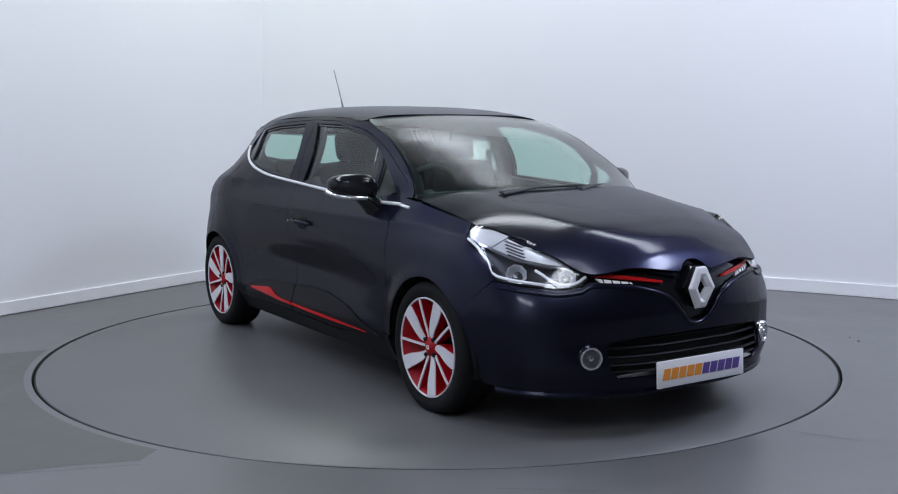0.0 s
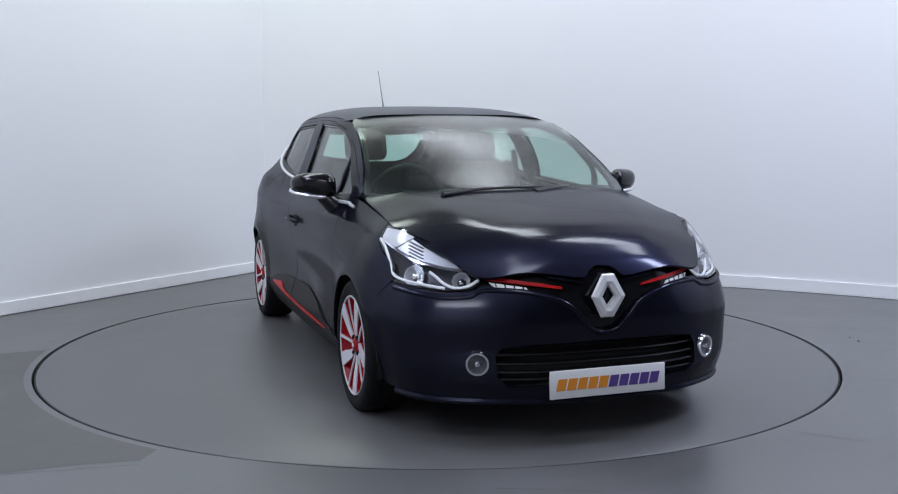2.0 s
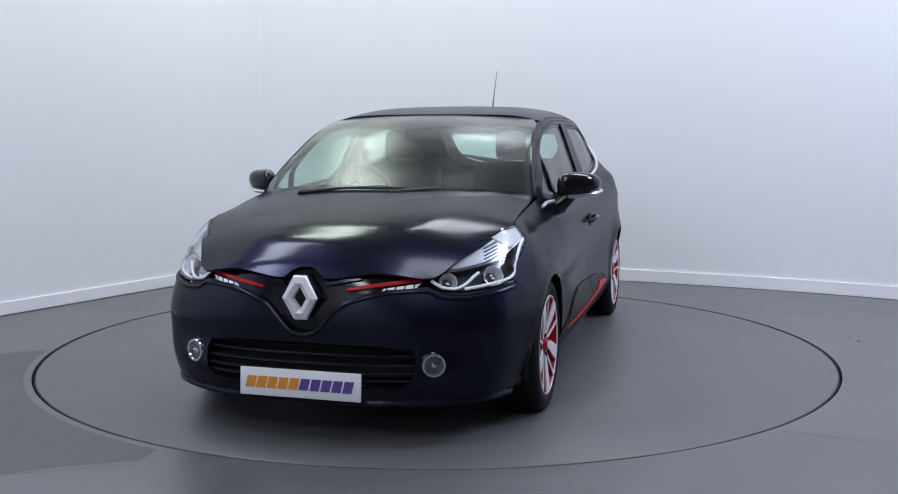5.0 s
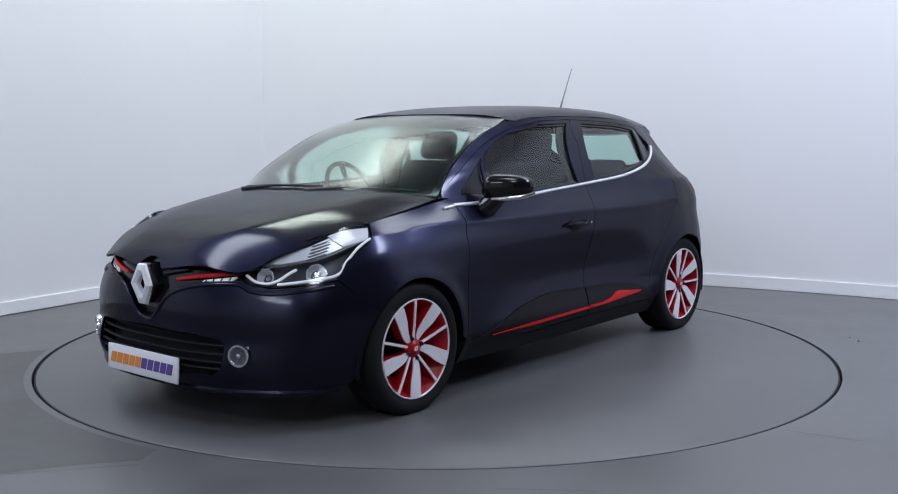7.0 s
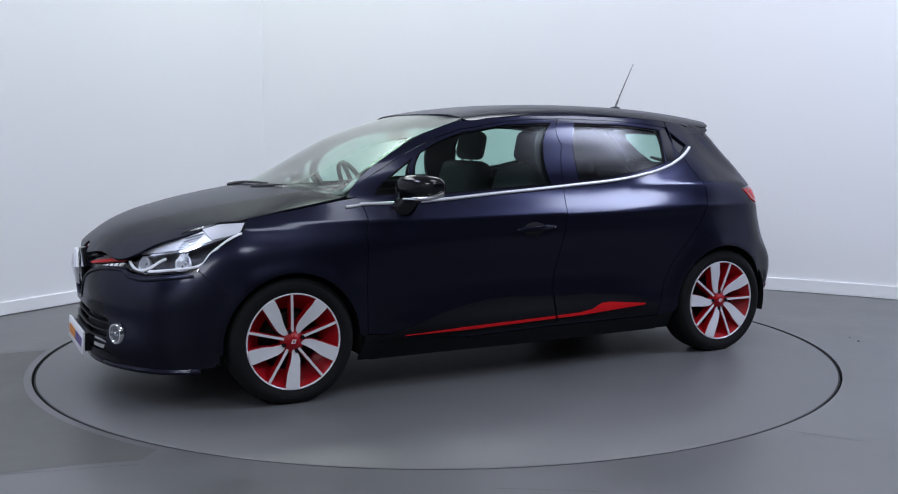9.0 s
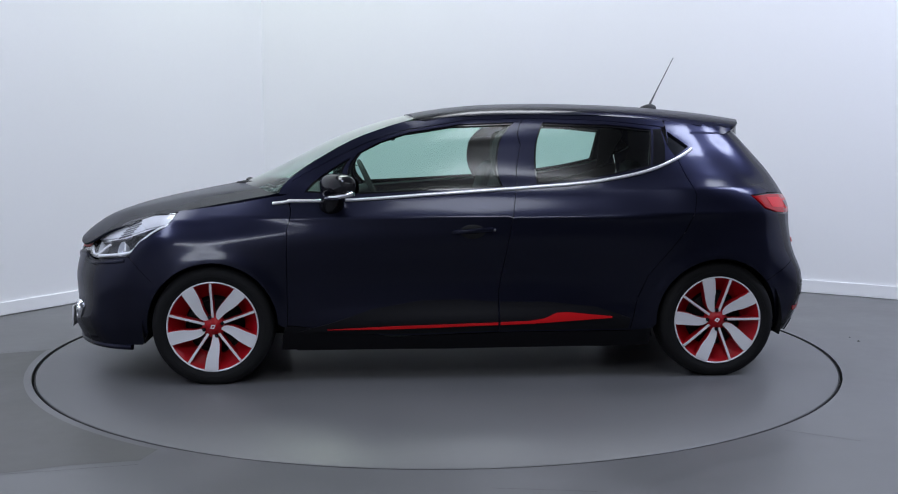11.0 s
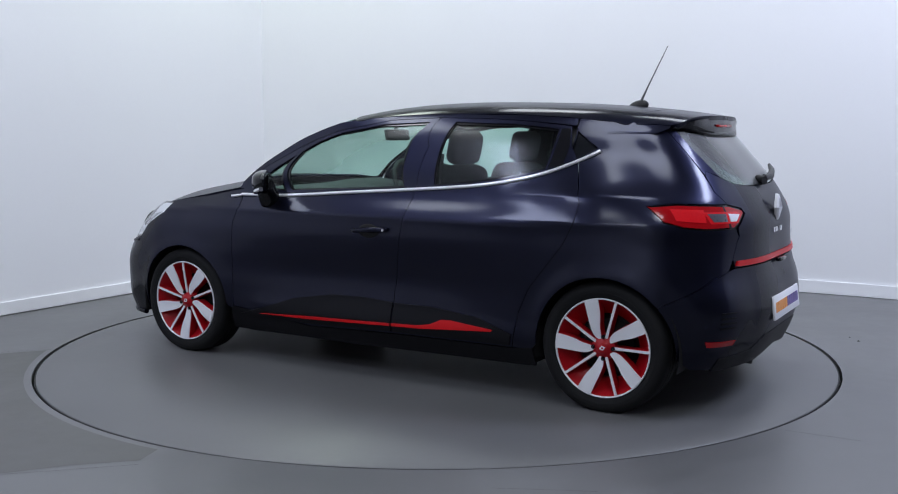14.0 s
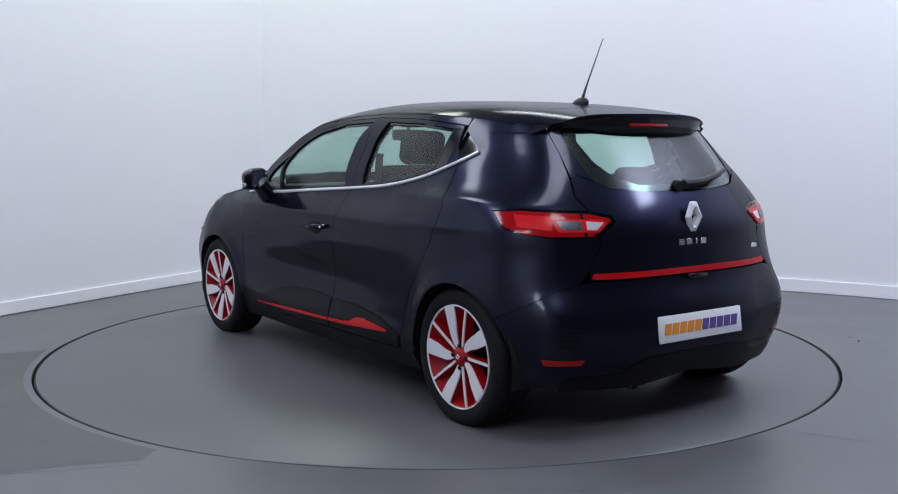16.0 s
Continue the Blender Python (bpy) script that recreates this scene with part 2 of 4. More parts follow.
STATIONS = [
    ([.80, .845, .825, .83, .81, .76, .66, .45, .3, .2, .1, .0, -.1], same(0.0)),
    ([.785, .83, .81, .815, .785, .725, .62, .42, .3, .2, .1, .0, -.1], same(0.28)),
    ([.70, .745, .73, .725, .675, .60, .48, .30, .2, .1, .0, -.1, -.2], [.53, .53, .53, .53, .53, .52, .50, .48, .46, .44, .42, .4, .38]),
    ([.55, .575, .575, .565, .52, .45, .36, .26, .16, .06, -.04, -.14, -.24], [.71, .735, .745, .75, .73, .695, .65, .60, .58, .56, .54, .52, .5]),
    ([.27, .27, .27, .27, .26, .25, .23, .20, .17, .14, .11, .08, .05], [.80, .83, .85, .857, .845, .805, .725, .62, .50, .60, .58, .56, .54]),
    ([0, 0, 0, 0, 0, 0, -.02, -.05, -.09, -.13, -.17, -.2, -.23], [.81, .85, .872, .876, .865, .83, .752, .655, .55, .63, .60, .57, .54]),
    ([-.40, -.40, -.40, -.40, -.40, -.40, -.38, -.33, -.42, -.575, -.775, -1.035, -1.35], [.80, .845, .852, .852, .858, .85, .80, .725, .688, .655, .625, .597, .56]),
    ([-1.0, -1.0, -1.0, -1.0, -1.0, -1.0, -1.0, -1.0, -1.02, -1.10, -1.22, -1.40, -1.6], [.80, .855, .832, .822, .843, .852, .824, .768, .738, .703, .662, .613, .555]),
    ([-1.6, -1.6, -1.6, -1.6, -1.6, -1.6, -1.6, -1.6, -1.6, -1.62, -1.66, -1.72, -1.8], [.80, .855, .834, .824, .845, .858, .834, .780, .75, .712, .670, .620, .56]),
    ([-2.2] * 13, [.80, .852, .855, .858, .866, .871, .857, .812, .765, .718, .670, .615, .55]),
    ([-2.60, -2.6, -2.6, -2.6, -2.6, -2.6, -2.6, -2.58, -2.55, -2.52, -2.48, -2.44, -2.40], [.80, .85, .872, .88, .88, .87, .852, .82, .745, .665, .61, .56, .50]),
    ([-2.86, -2.88, -2.88, -2.88, -2.87, -2.86, -2.86, -2.82, -2.74, -2.67, -2.60, -2.54, -2.48], [.77, .805, .828, .838, .835, .815, .80, .755, .68, .61, .565, .52, .46]),
    ([-2.98, -3.02, -3.05, -3.05, -3.01, -2.985, -2.98, -2.945, -2.88, -2.80, -2.72, -2.65, -2.58], [.69, .735, .752, .755, .735, .72, .70, .665, .615, .565, .525, .475, .42]),
    ([-3.09, -3.14, -3.175, -3.17, -3.135, -3.12, -3.115, -3.07, -3.005, -2.925, -2.84, -2.77, -2.69], [.44, .44, .44, .44, .44, .44, .43, .42, .40, .38, .36, .33, .3]),
    ([-3.12, -3.17, -3.205, -3.20, -3.165, -3.155, -3.15, -3.105, -3.04, -2.96, -2.87, -2.79, -2.70], same(0.0)),
]
SX = np.array([a for a, b in STATIONS], float)
SY = np.array([b for a, b in STATIONS], float)
KN = np.concatenate([[0], np.cumsum(np.hypot(np.diff(SX[:, 4]), np.diff(SY[:, 4])))])
END = KN[-1]
GX = np.concatenate([SX[1:2], SX, SX[-2:-1]])
GY = np.concatenate([-SY[1:2], SY, -SY[-2:-1]])
GK = np.concatenate([[-KN[1]], KN, [2 * END - KN[-2]]])


def body(s, z):
    """The skin of the car at s metres round from the nose and height z."""
    s, z = np.asarray(s, float), np.asarray(z, float)
    t = np.where(s > END, 2 * END - s, np.abs(s))
    sign = np.where((s < 0) | (s > END), -1.0, 1.0)
    A = np.stack([curve(LEVELS, r, z) for r in GX], -1)
    B = np.stack([curve(LEVELS, r, z) for r in GY], -1)
    i = np.clip(np.searchsorted(GK, t) - 1, 1, len(GK) - 3)
    h = np.diff(GK)
    res = []
    rows = np.arange(len(t))
    for V in (A, B):
        d = np.diff(V, axis=-1) / h
        m = (d[:, :-1] * h[1:] + d[:, 1:] * h[:-1]) / (h[1:] + h[:-1])
        u = (t - GK[i]) / h[i]
        res.append((2 * u ** 3 - 3 * u * u + 1) * V[rows, i] + (u ** 3 - 2 * u * u + u) * h[i] * m[rows, i - 1]
                   + (3 * u * u - 2 * u ** 3) * V[rows, i + 1] + (u ** 3 - u * u) * h[i] * m[rows, i])
    # waist crease along the flanks, sharper below than above
    d = z - curve([KN[3], KN[5], KN[7], KN[10], KN[12]], [.80, .835, .835, .855, .87], t)
    fade = np.clip((t - KN[3]) / .35, 0, 1) * np.clip((KN[11] - t) / .35, 0, 1)
    ridge = 0.014 * np.exp((.0055 - np.sqrt(d * d + 3e-5)) / np.where(d > 0, .055, .030)) * fade
    # shoulder ledge over the rear wheel, and flared wheel arches
    d = z - curve([KN[8], KN[10], KN[11], KN[12]], [.985, .985, .975, .962], t)
    fade = np.clip((t - KN[9] + .25) / .45, 0, 1) * np.clip((KN[12] + .12 - t) / .3, 0, 1)
    ridge = ridge + 0.018 * np.exp((.0063 - np.sqrt(d * d + 4e-5)) / np.where(d > 0, .028, .075)) * fade
    for cx in (0.0, -2.592):
        r = np.hypot(res[0] - cx, z - .295)
        ridge = ridge + .010 * np.exp(-((r - .328) / .05) ** 2) * np.clip((t - KN[2]) / .2, 0, 1) * np.clip((KN[12] - t) / .2, 0, 1)
    return np.stack([res[0], (res[1] + ridge) * sign, z], -1)


def on_body(pts, step=0.02, smooth=False, closed=True):
    """Outline on the skin. Each point: ('x', x, z) on the flank, ('f', y, z) on the front, ('r', y, z) on the rear, ('s', s, z)."""
    res = []
    for mode, a, z in pts:
        if mode == "s":
            res.append((a, z))
            continue
        lo, hi, k, sg = {"x": (KN[3] - 0.12, KN[12], 0, -1), "f": (0, KN[4], 1, 1), "r": (KN[10], END, 1, -1)}[mode]
        ss = np.linspace(lo, hi, 500)
        v = body(ss, np.full(500, z))[:, k] * sg
        v = np.maximum.accumulate(v)
        s = float(np.interp(abs(a) * sg if mode != "x" else -a, v, ss))
        res.append(((-s if mode == "f" else 2 * END - s) if mode != "x" and a < 0 else s, z))
    return spline(res, step, closed) if smooth else (straight(res, step) if closed else np.array(res))


def mirrored(half, rear=False):
    """A half outline, from the middle line round and back to it, closed by its mirror image."""
    h = np.array(half)
    m = h[::-1].copy()
    m[:, 0] = (2 * END - m[:, 0]) if rear else -m[:, 0]
    a = 1 if abs(m[0, 0] - h[-1, 0]) < 1e-6 else 0
    b = len(m) - 1 if abs(m[-1, 0] - h[0, 0]) < 1e-6 else len(m)
    return np.concatenate([h, m[a:b]])


# ---- the studio: two white walls that meet behind the turntable, closed round the camera ----
TURN = 58.6
ROOM = pose(0, 0, 0, 0, 0, TURN)


def slab(name, x0, x1, y0, y1, z0, z1, material, label, category, bevel=0.0):
    bm = bmesh.new()
    box(bm, x0, x1, y0, y1, z0, z1, bevel)
    ob = part(name, bm, material, None, "", False)
    ob.matrix_world = ROOM
    return tagged(ob, label, category, "", "structure")


# in the room's own axes x runs along the long wall, y towards it
XB, YB, XF, YF, HIGH = 3.16, 3.13, -9.0, -7.5, 4.3


# foot of the curved back wall
BEND = spline([(-1.80, 3.40), (-1.0, 3.31), (0.0, 3.13), (.75, 2.95), (1.45, 2.72), (2.23, 2.37), (2.92, 2.01), (3.55, 1.60), (4.3, 1.02), (5.2, .20), (6.6, -1.2), (8.6, -3.4)], 0.12)


def curved_wall(name, d0, d1, z0, z1, material, label, category):
    t = np.gradient(BEND, axis=0)
    n = np.stack([-t[:, 1], t[:, 0]], 1) / np.linalg.norm(t, axis=1, keepdims=True)
    verts, faces = [], []
    for p, q in zip(BEND, n):
        a, b = p + q * d0, p + q * d1
        verts += [(*a, z0), (*b, z0), (*b, z1), (*a, z1)]
    k = len(BEND)
    for i in range(k - 1):
        for j in range(4):
            faces.append((4 * i + j, 4 * i + 4 + j, 4 * i + 4 + (j + 1) % 4, 4 * i + (j + 1) % 4))
    faces += [(3, 2, 1, 0), tuple(4 * k - 4 + j for j in range(4))]
    ob = link_mesh(name, verts, faces, material, None)
    ob.data.set_sharp_from_angle(angle=radians(40))
    return tagged(ob, label, category, "", "structure")


def build_room():
    slab("wall_north", XF - 0.2, 2.05, YB, YB + 0.2, 0, HIGH, WALL, "smooth white painted studio wall", "wall")
    curved_wall("wall_east", 0.0, 0.2, 0, HIGH, WALL, "smooth white painted curved studio wall", "wall")
    # added out of view: pale side brightens the flank's reflection, dark side deepens it
    slab("wall_west", XF - 0.2, XF, YF, YB, 0, HIGH, PALEWALL, "pale grey wall added out of view, toned for reflections in the car", "wall")
    slab("wall_south", XF - 0.2, XB + 0.2, YF - 0.2, YF, 0, HIGH, DARKWALL, "dark grey wall added out of view, toned for reflections in the car", "wall")
    slab("ceiling", XF - 0.2, XB + 0.2, YF - 0.2, YB + 0.2, HIGH, HIGH + 0.2, CEIL, "grey ceiling added out of view, toned for reflections in the car", "ceiling")
    slab("baseboard_north", XF, 2.0, YB - 0.016, YB, 0.004, 0.096, SKIRT, "white gloss skirting board along the wall", "skirting", 0.004)
    curved_wall("baseboard_east", -0.016, 0.0, 0.004, 0.102, SKIRT, "white gloss skirting board along the curved wall", "skirting")
    # floor with a round hole for the turntable
    R, n = 2.262, 160
    ring = [(R * math.cos(2 * math.pi * k / n), R * math.sin(2 * math.pi * k / n)) for k in range(n)]
    far = []
    for x, y in ring:
        a = math.atan2(y, x) - radians(TURN)
        c, s = math.cos(a), math.sin(a)
        t = min((XB + 0.1) / c if c > 1e-6 else 1e9, (XF - 0.1) / c if c < -1e-6 else 1e9, (YB + 0.1) / s if s > 1e-6 else 1e9, (YF - 0.1) / s if s < -1e-6 else 1e9)
        far.append((t * math.cos(a + radians(TURN)), t * math.sin(a + radians(TURN))))
    verts = [(*p, 0) for p in ring] + [(*p, 0) for p in far] + [(*p, -0.06) for p in ring]
    faces = [(k, n + k, n + (k + 1) % n, (k + 1) % n) for k in range(n)] + [(k, (k + 1) % n, 2 * n + (k + 1) % n, 2 * n + k) for k in range(n)]
    # corners of the room beyond the fan
    tagged(link_mesh("floor", verts, faces, FLOOR, None, "", False), "grey painted concrete floor, scuffed and patchy", "floor", "", "structure")
    bm = bmesh.new()
    revolve(bm, [(0.001, -0.06), (2.30, -0.06)], n, "z")
    tagged(part("turntable_pit", bm, GAP), "dark pit under the rim of the turntable", "pit", "", "structure")


def build_turntable():
    root = tagged(new("turntable"), "flat round grey car turntable set flush in the floor", "turntable")
    bm = bmesh.new()
    revolve(bm, [(0.001, 0.0), (1.2, 0.0), (2.236, 0.0), (2.242, -0.004), (2.242, -0.05)], 160, "z")
    part("deck", bm, DISC, root)
    bm = bmesh.new()
    revolve(bm, [(2.243, -0.05), (2.243, -0.006), (2.249, -0.006), (2.249, -0.05)], 160, "z")
    part("rim", bm, GAP, root, "dark steel rim of the turntable")
    return root


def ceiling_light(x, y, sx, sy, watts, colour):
    root = tagged(new("ceiling_light"), "white square-edged ceiling light panel added out of view, switched on", "ceiling light", "ceiling lights")
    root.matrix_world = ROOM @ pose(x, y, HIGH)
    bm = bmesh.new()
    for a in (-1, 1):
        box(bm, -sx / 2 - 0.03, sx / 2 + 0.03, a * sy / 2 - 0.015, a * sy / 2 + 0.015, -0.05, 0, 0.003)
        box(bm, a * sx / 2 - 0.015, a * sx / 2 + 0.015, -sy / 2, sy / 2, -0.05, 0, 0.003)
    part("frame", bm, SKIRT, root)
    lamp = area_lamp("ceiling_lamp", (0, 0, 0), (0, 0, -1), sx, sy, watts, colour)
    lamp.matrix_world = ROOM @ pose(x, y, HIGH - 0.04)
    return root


SEAMS = [((1.48, -1.77), (1.74, -1.92), 0.004), ((-2.54, -0.18), (-2.21, -0.08), 0.004), ((-1.63, -2.3), (-1.15, -2.19), 0.003), ((1.48, 2.11), (1.65, 1.93), 0.006), ((-2.25, 0.41), (-2.22, 0.46), 0.008), ((0.19, -2.46), (0.56, -2.5), 0.003)]


def floor_marks():
    """Thin seams and a few dark crumbs on the concrete."""
    def strip(a, b, w):
        a, b = Vector(a), Vector(b)
        d = (b - a).normalized()
        n = Vector((-d.y, d.x)) * w / 2
        verts, faces, k = [], [], 14
        for i in range(k + 1):
            p = a + (b - a) * i / k + n * random.uniform(-1.5, 1.5)
            f = 0.35 + 0.65 * random.random()
            verts += [(p.x - n.x * f, p.y - n.y * f, .0012), (p.x + n.x * f, p.y + n.y * f, .0012)]
        for i in range(k):
            faces.append((2 * i, 2 * i + 2, 2 * i + 3, 2 * i + 1))
        return tagged(link_mesh("floor_crack", verts, faces, SEAM, None), "fine dark hairline crack in the concrete floor", "crack", "", "structure")
    for a, b, w in SEAMS:
        strip(a, b, w)
    arc = [(2.30 * math.cos(a), 2.30 * math.sin(a)) for a in (math.radians(183 + 2.4 * k) for k in range(25))]
    edge = [(-1.16, -2.14), (-1.42, -2.20), (-1.64, -2.29), (-1.95, -1.72), (-2.28, -1.02), (-2.53, -0.21)]
    patch = [(x, y, .0008) for x, y in arc + edge]
    tagged(link_mesh("floor_patch", patch, [tuple(range(len(patch)))], PATCH, None), "darker worn patch of floor paint beside the turntable", "floor patch", "", "structure")
    verts, faces = [], []
    for k in range(40):
        ang, r, s = random.uniform(0, 2 * math.pi), random.uniform(2.35, 4.2), random.uniform(.004, .010)
        x, y, o = r * math.cos(ang), r * math.sin(ang) - .6, len(verts)
        if x * x + y * y < 5.4 or y > 1.2 - abs(x) * .2:
            continue
        verts += [(x - s, y - s * .6, .001), (x + s, y - s * .7, .001), (x + s * .3, y + s, .001), (x, y, s * .9)]
        faces += [(o, o + 1, o + 3), (o + 1, o + 2, o + 3), (o + 2, o, o + 3)]
    tagged(link_mesh("floor_grit", verts, faces, GAP, None), "dark crumbs of grit on the floor", "grit", "", "stuff")


# ---- the car ----
car = tagged(new("car"), "black-blue metallic five-door hatchback with red trim, parked on the turntable", "car")
S6 = KN[6]
FW, RW, HUB, ARCH = 0.0, -2.592, 0.292, 0.328


def arch(cx, a0, a1, r=ARCH, zc=0.295):
    return [("x", cx + r * math.cos(radians(a)), zc + r * math.sin(radians(a))) for a in np.linspace(a0, a1, 17)]


def sides(name, pts, material, label="", holes=(), parents=None, conv=None, **kw):
    """The same panel on both flanks."""
    made = []
    for i, flip in enumerate((False, True)):
        uv = on_body(pts)
        made.append(panel(name, body, uv, material, parents[i] if parents else car, label, [on_body(h) for h in holes], mirror=flip, **kw))
    return made


def apillar(z, back=0.0):
    return ("s", S6 + back, z)


# windscreen surface: q from -1 to 1 across, height z
def screen(q, z):
    xc = curve([0.94, 1.00, 1.06, 1.16, 1.26, 1.34, 1.40], [.02, -.10, -.235, -.43, -.64, -.88, -1.15], z)
    xa = curve(LEVELS, SX[6], z)
    ya = curve(LEVELS, SY[6], z)
    return np.stack([xc + (xa - xc) * np.abs(q) ** 2.4, q * ya, z], -1)


# bonnet and roof: heights over the plan
def bonnet_skin(x, y):
    zc = curve([.84, .805, .775, .70, .54, .37, .20, .03, -.10, -.35], [.625, .685, .728, .79, .86, .905, .94, .972, .995, 1.03], x)
    ze = curve([.84, .70, .55, .40, .20, 0, -.2, -.35], [.62, .70, .77, .815, .866, .90, .935, .96], x)
    ye = curve([.84, .70, .55, .40, .20, 0, -.2, -.35], [.45, .487, .585, .655, .712, .72, .725, .72], x)
    q = np.abs(y) / ye
    # two raised creases that draw together towards the nose
    c = curve([.8, .5, 0, -.35], [.17, .36, .50, .56], x)
    w = 0.010 * np.exp(-np.sqrt((np.abs(y) - c) ** 2 + 2e-3) / .09) * np.clip((.80 - x) / .25, 0, 1)
    return np.stack([x, y, zc + (ze - zc) * q ** 2.6 + w], -1)


# line along which the roof panel meets the side of the body
EDGE = [(-.95, 1.318), (-1.06, 1.333), (-1.2, 1.347), (-1.4, 1.358), (-1.7, 1.362), (-2.1, 1.352), (-2.35, 1.334), (-2.5, 1.318), (-2.65, 1.312), (-2.95, 1.270)]
EDGEY = [float(body(*on_body([("x", x, z)], closed=False).T)[0][1]) for x, z in EDGE[1:8]]
EDGEY = [EDGEY[0] + .003] + EDGEY + [.508, .455]


def roof_skin(x, y):
    zc = curve([-.85, -1.0, -1.14, -1.31, -1.64, -1.98, -2.31, -2.65, -2.95], [1.335, 1.372, 1.397, 1.417, 1.432, 1.428, 1.413, 1.382, 1.335], x)
    ye = curve([p[0] for p in EDGE], EDGEY, x)
    ze = curve([p[0] for p in EDGE], [p[1] for p in EDGE], x)
    q = np.abs(y) / ye
    return np.stack([x, y, zc - (zc - ze) * (.28 * q ** 2 + .72 * q ** 7)], -1)


def plan_outline(half, step=0.02):
    h = spline(half, step)
    m = h[::-1] * [1, -1]
    return np.concatenate([h, m[1:-1]] if abs(h[-1][1]) < 1e-6 else [h, m[:-1]])


FRONT_WIN = [("x", -.735, .955), ("x", -.735, 1.165), ("x", -.85, 1.222), ("x", -1.0, 1.270), ("x", -1.26, 1.312), ("x", -1.55, 1.322), ("x", -1.475, .990)]
FRONT_TRI = [("x", -.46, .965), ("x", -.60, 1.085), ("x", -.70, 1.143), ("x", -.70, .95)]
REAR_WIN = [("x", -1.70, 1.322), ("x", -1.65, 1.005), ("x", -1.88, 1.025), ("x", -2.05, 1.05), ("x", -2.25, 1.095), ("x", -2.275, 1.285), ("x", -2.04, 1.31)]
REAR_TRI = [("x", -2.365, 1.275), ("x", -2.345, 1.125), ("x", -2.42, 1.16), ("x", -2.475, 1.195)]
RAIL = [("x", -.40, 1.02), ("x", -.55, 1.103), ("x", -.69, 1.175), ("x", -.84, 1.238), ("x", -.99, 1.283), ("x", -1.29, 1.330), ("x", -1.60, 1.342)]
BELT = [("x", -.375, .920), ("x", -.70, .925), ("x", -1.11, .953), ("x", -1.545, .982), ("x", -1.88, 1.008), ("x", -2.10, 1.04), ("x", -2.25, 1.075), ("x", -2.36, 1.115), ("x", -2.49, 1.18)]

doors = sides("front_door", [("x", -.375, .30), ("x", -.375, .60), ("x", -.375, .78), ("x", -.385, .92)] + RAIL + [("x", -1.575, 1.2), ("x", -1.545, 1.0), ("x", -1.515, .84), ("x", -1.47, .6), ("x", -1.445, .46), ("x", -1.445, .25)]
      + [("x", -.9, .235)], PAINT, holes=(FRONT_WIN, FRONT_TRI), step=0.021)
rdoors = sides("rear_door", [("x", -1.4485, .25), ("x", -1.4485, .46), ("x", -1.4735, .6), ("x", -1.5185, .84), ("x", -1.5485, 1.0), ("x", -1.5785, 1.2), ("x", -1.6045, 1.342), ("x", -1.89, 1.335), ("x", -2.06, 1.325), ("x", -2.33, 1.297), ("x", -2.355, 1.2), ("x", -2.40, 1.13),
      ("x", -2.465, .95), ("x", -2.45, .86), ("x", -2.40, .76), ("x", -2.32, .66), ("x", -2.22, .54), ("x", -2.165, .42), ("x", -2.13, .25)], PAINT, holes=(REAR_WIN,), step=0.021)
sides("side_pillar", [apillar(.955), apillar(1.06), apillar(1.16), apillar(1.26), apillar(1.322)] + [("x", x, z - .0015) for x, z in EDGE[1:7]] + [("x", -2.353, 1.300), ("x", -2.06, 1.328),
      ("x", -1.89, 1.338), ("x", -1.605, 1.345)] + [(m, x, z + .003) for m, x, z in RAIL[::-1]] + [("x", -.38, .955)], PAINT)
wings = sides("front_wing", [("x", -.3715, .28), ("x", -.3715, .60), ("x", -.3715, .78), ("x", -.3815, .953), ("x", -.2, .925), ("x", 0, .893), ("x", .17, .872), ("x", .18, .860), ("x", .22, .80), ("x", .36, .725), ("x", .417, .656), ("x", .413, .647), ("x", .392, .624)]
      + arch(FW, 38, 178), PAINT, step=0.021)
quarters = sides("rear_wing", [("x", x, float(curve([p[0] for p in EDGE], [p[1] for p in EDGE], x)) - .001) for x in (-2.5, -2.465, -2.43, -2.395, -2.36)] + [("x", -2.3585, 1.30), ("x", -2.3585, 1.2), ("x", -2.4035, 1.13), ("x", -2.4685, .95), ("x", -2.4535, .86), ("x", -2.4035, .76), ("x", -2.3235, .66), ("x", -2.2235, .54), ("x", -2.1685, .42), ("x", -2.1335, .25), ("x", -2.235, .25)]
      + arch(RW, -2, 140.6) + [("r", .70, .6265), ("r", .60, .6515), ("r", .557, .70), ("r", .50, .80), ("r", .52, .834), ("r", .68, .834), ("x", -2.93, .845), ("x", -2.845, .872), ("x", -2.765, .945), ("x", -2.88, .955), ("r", .52, .945), ("r", .55, 1.0), ("r", .53, 1.08), ("r", .505, 1.18),
      ("r", .49, 1.27), ("r", .475, 1.31)], PAINT, holes=(REAR_TRI,), step=0.021)
# bonnet
hood = plan_outline([(.776, 0), (.778, .03), (.788, .058), (.805, .085), (.797, .18), (.768, .32), (.712, .495), (.558, .598), (.408, .667), (.20, .722), (0, .719), (-.2, .722), (-.33, .70), (-.26, .58), (-.17, .35), (-.13, 0)])
panel("bonnet", bonnet_skin, hood, PAINT, car, step=0.022)
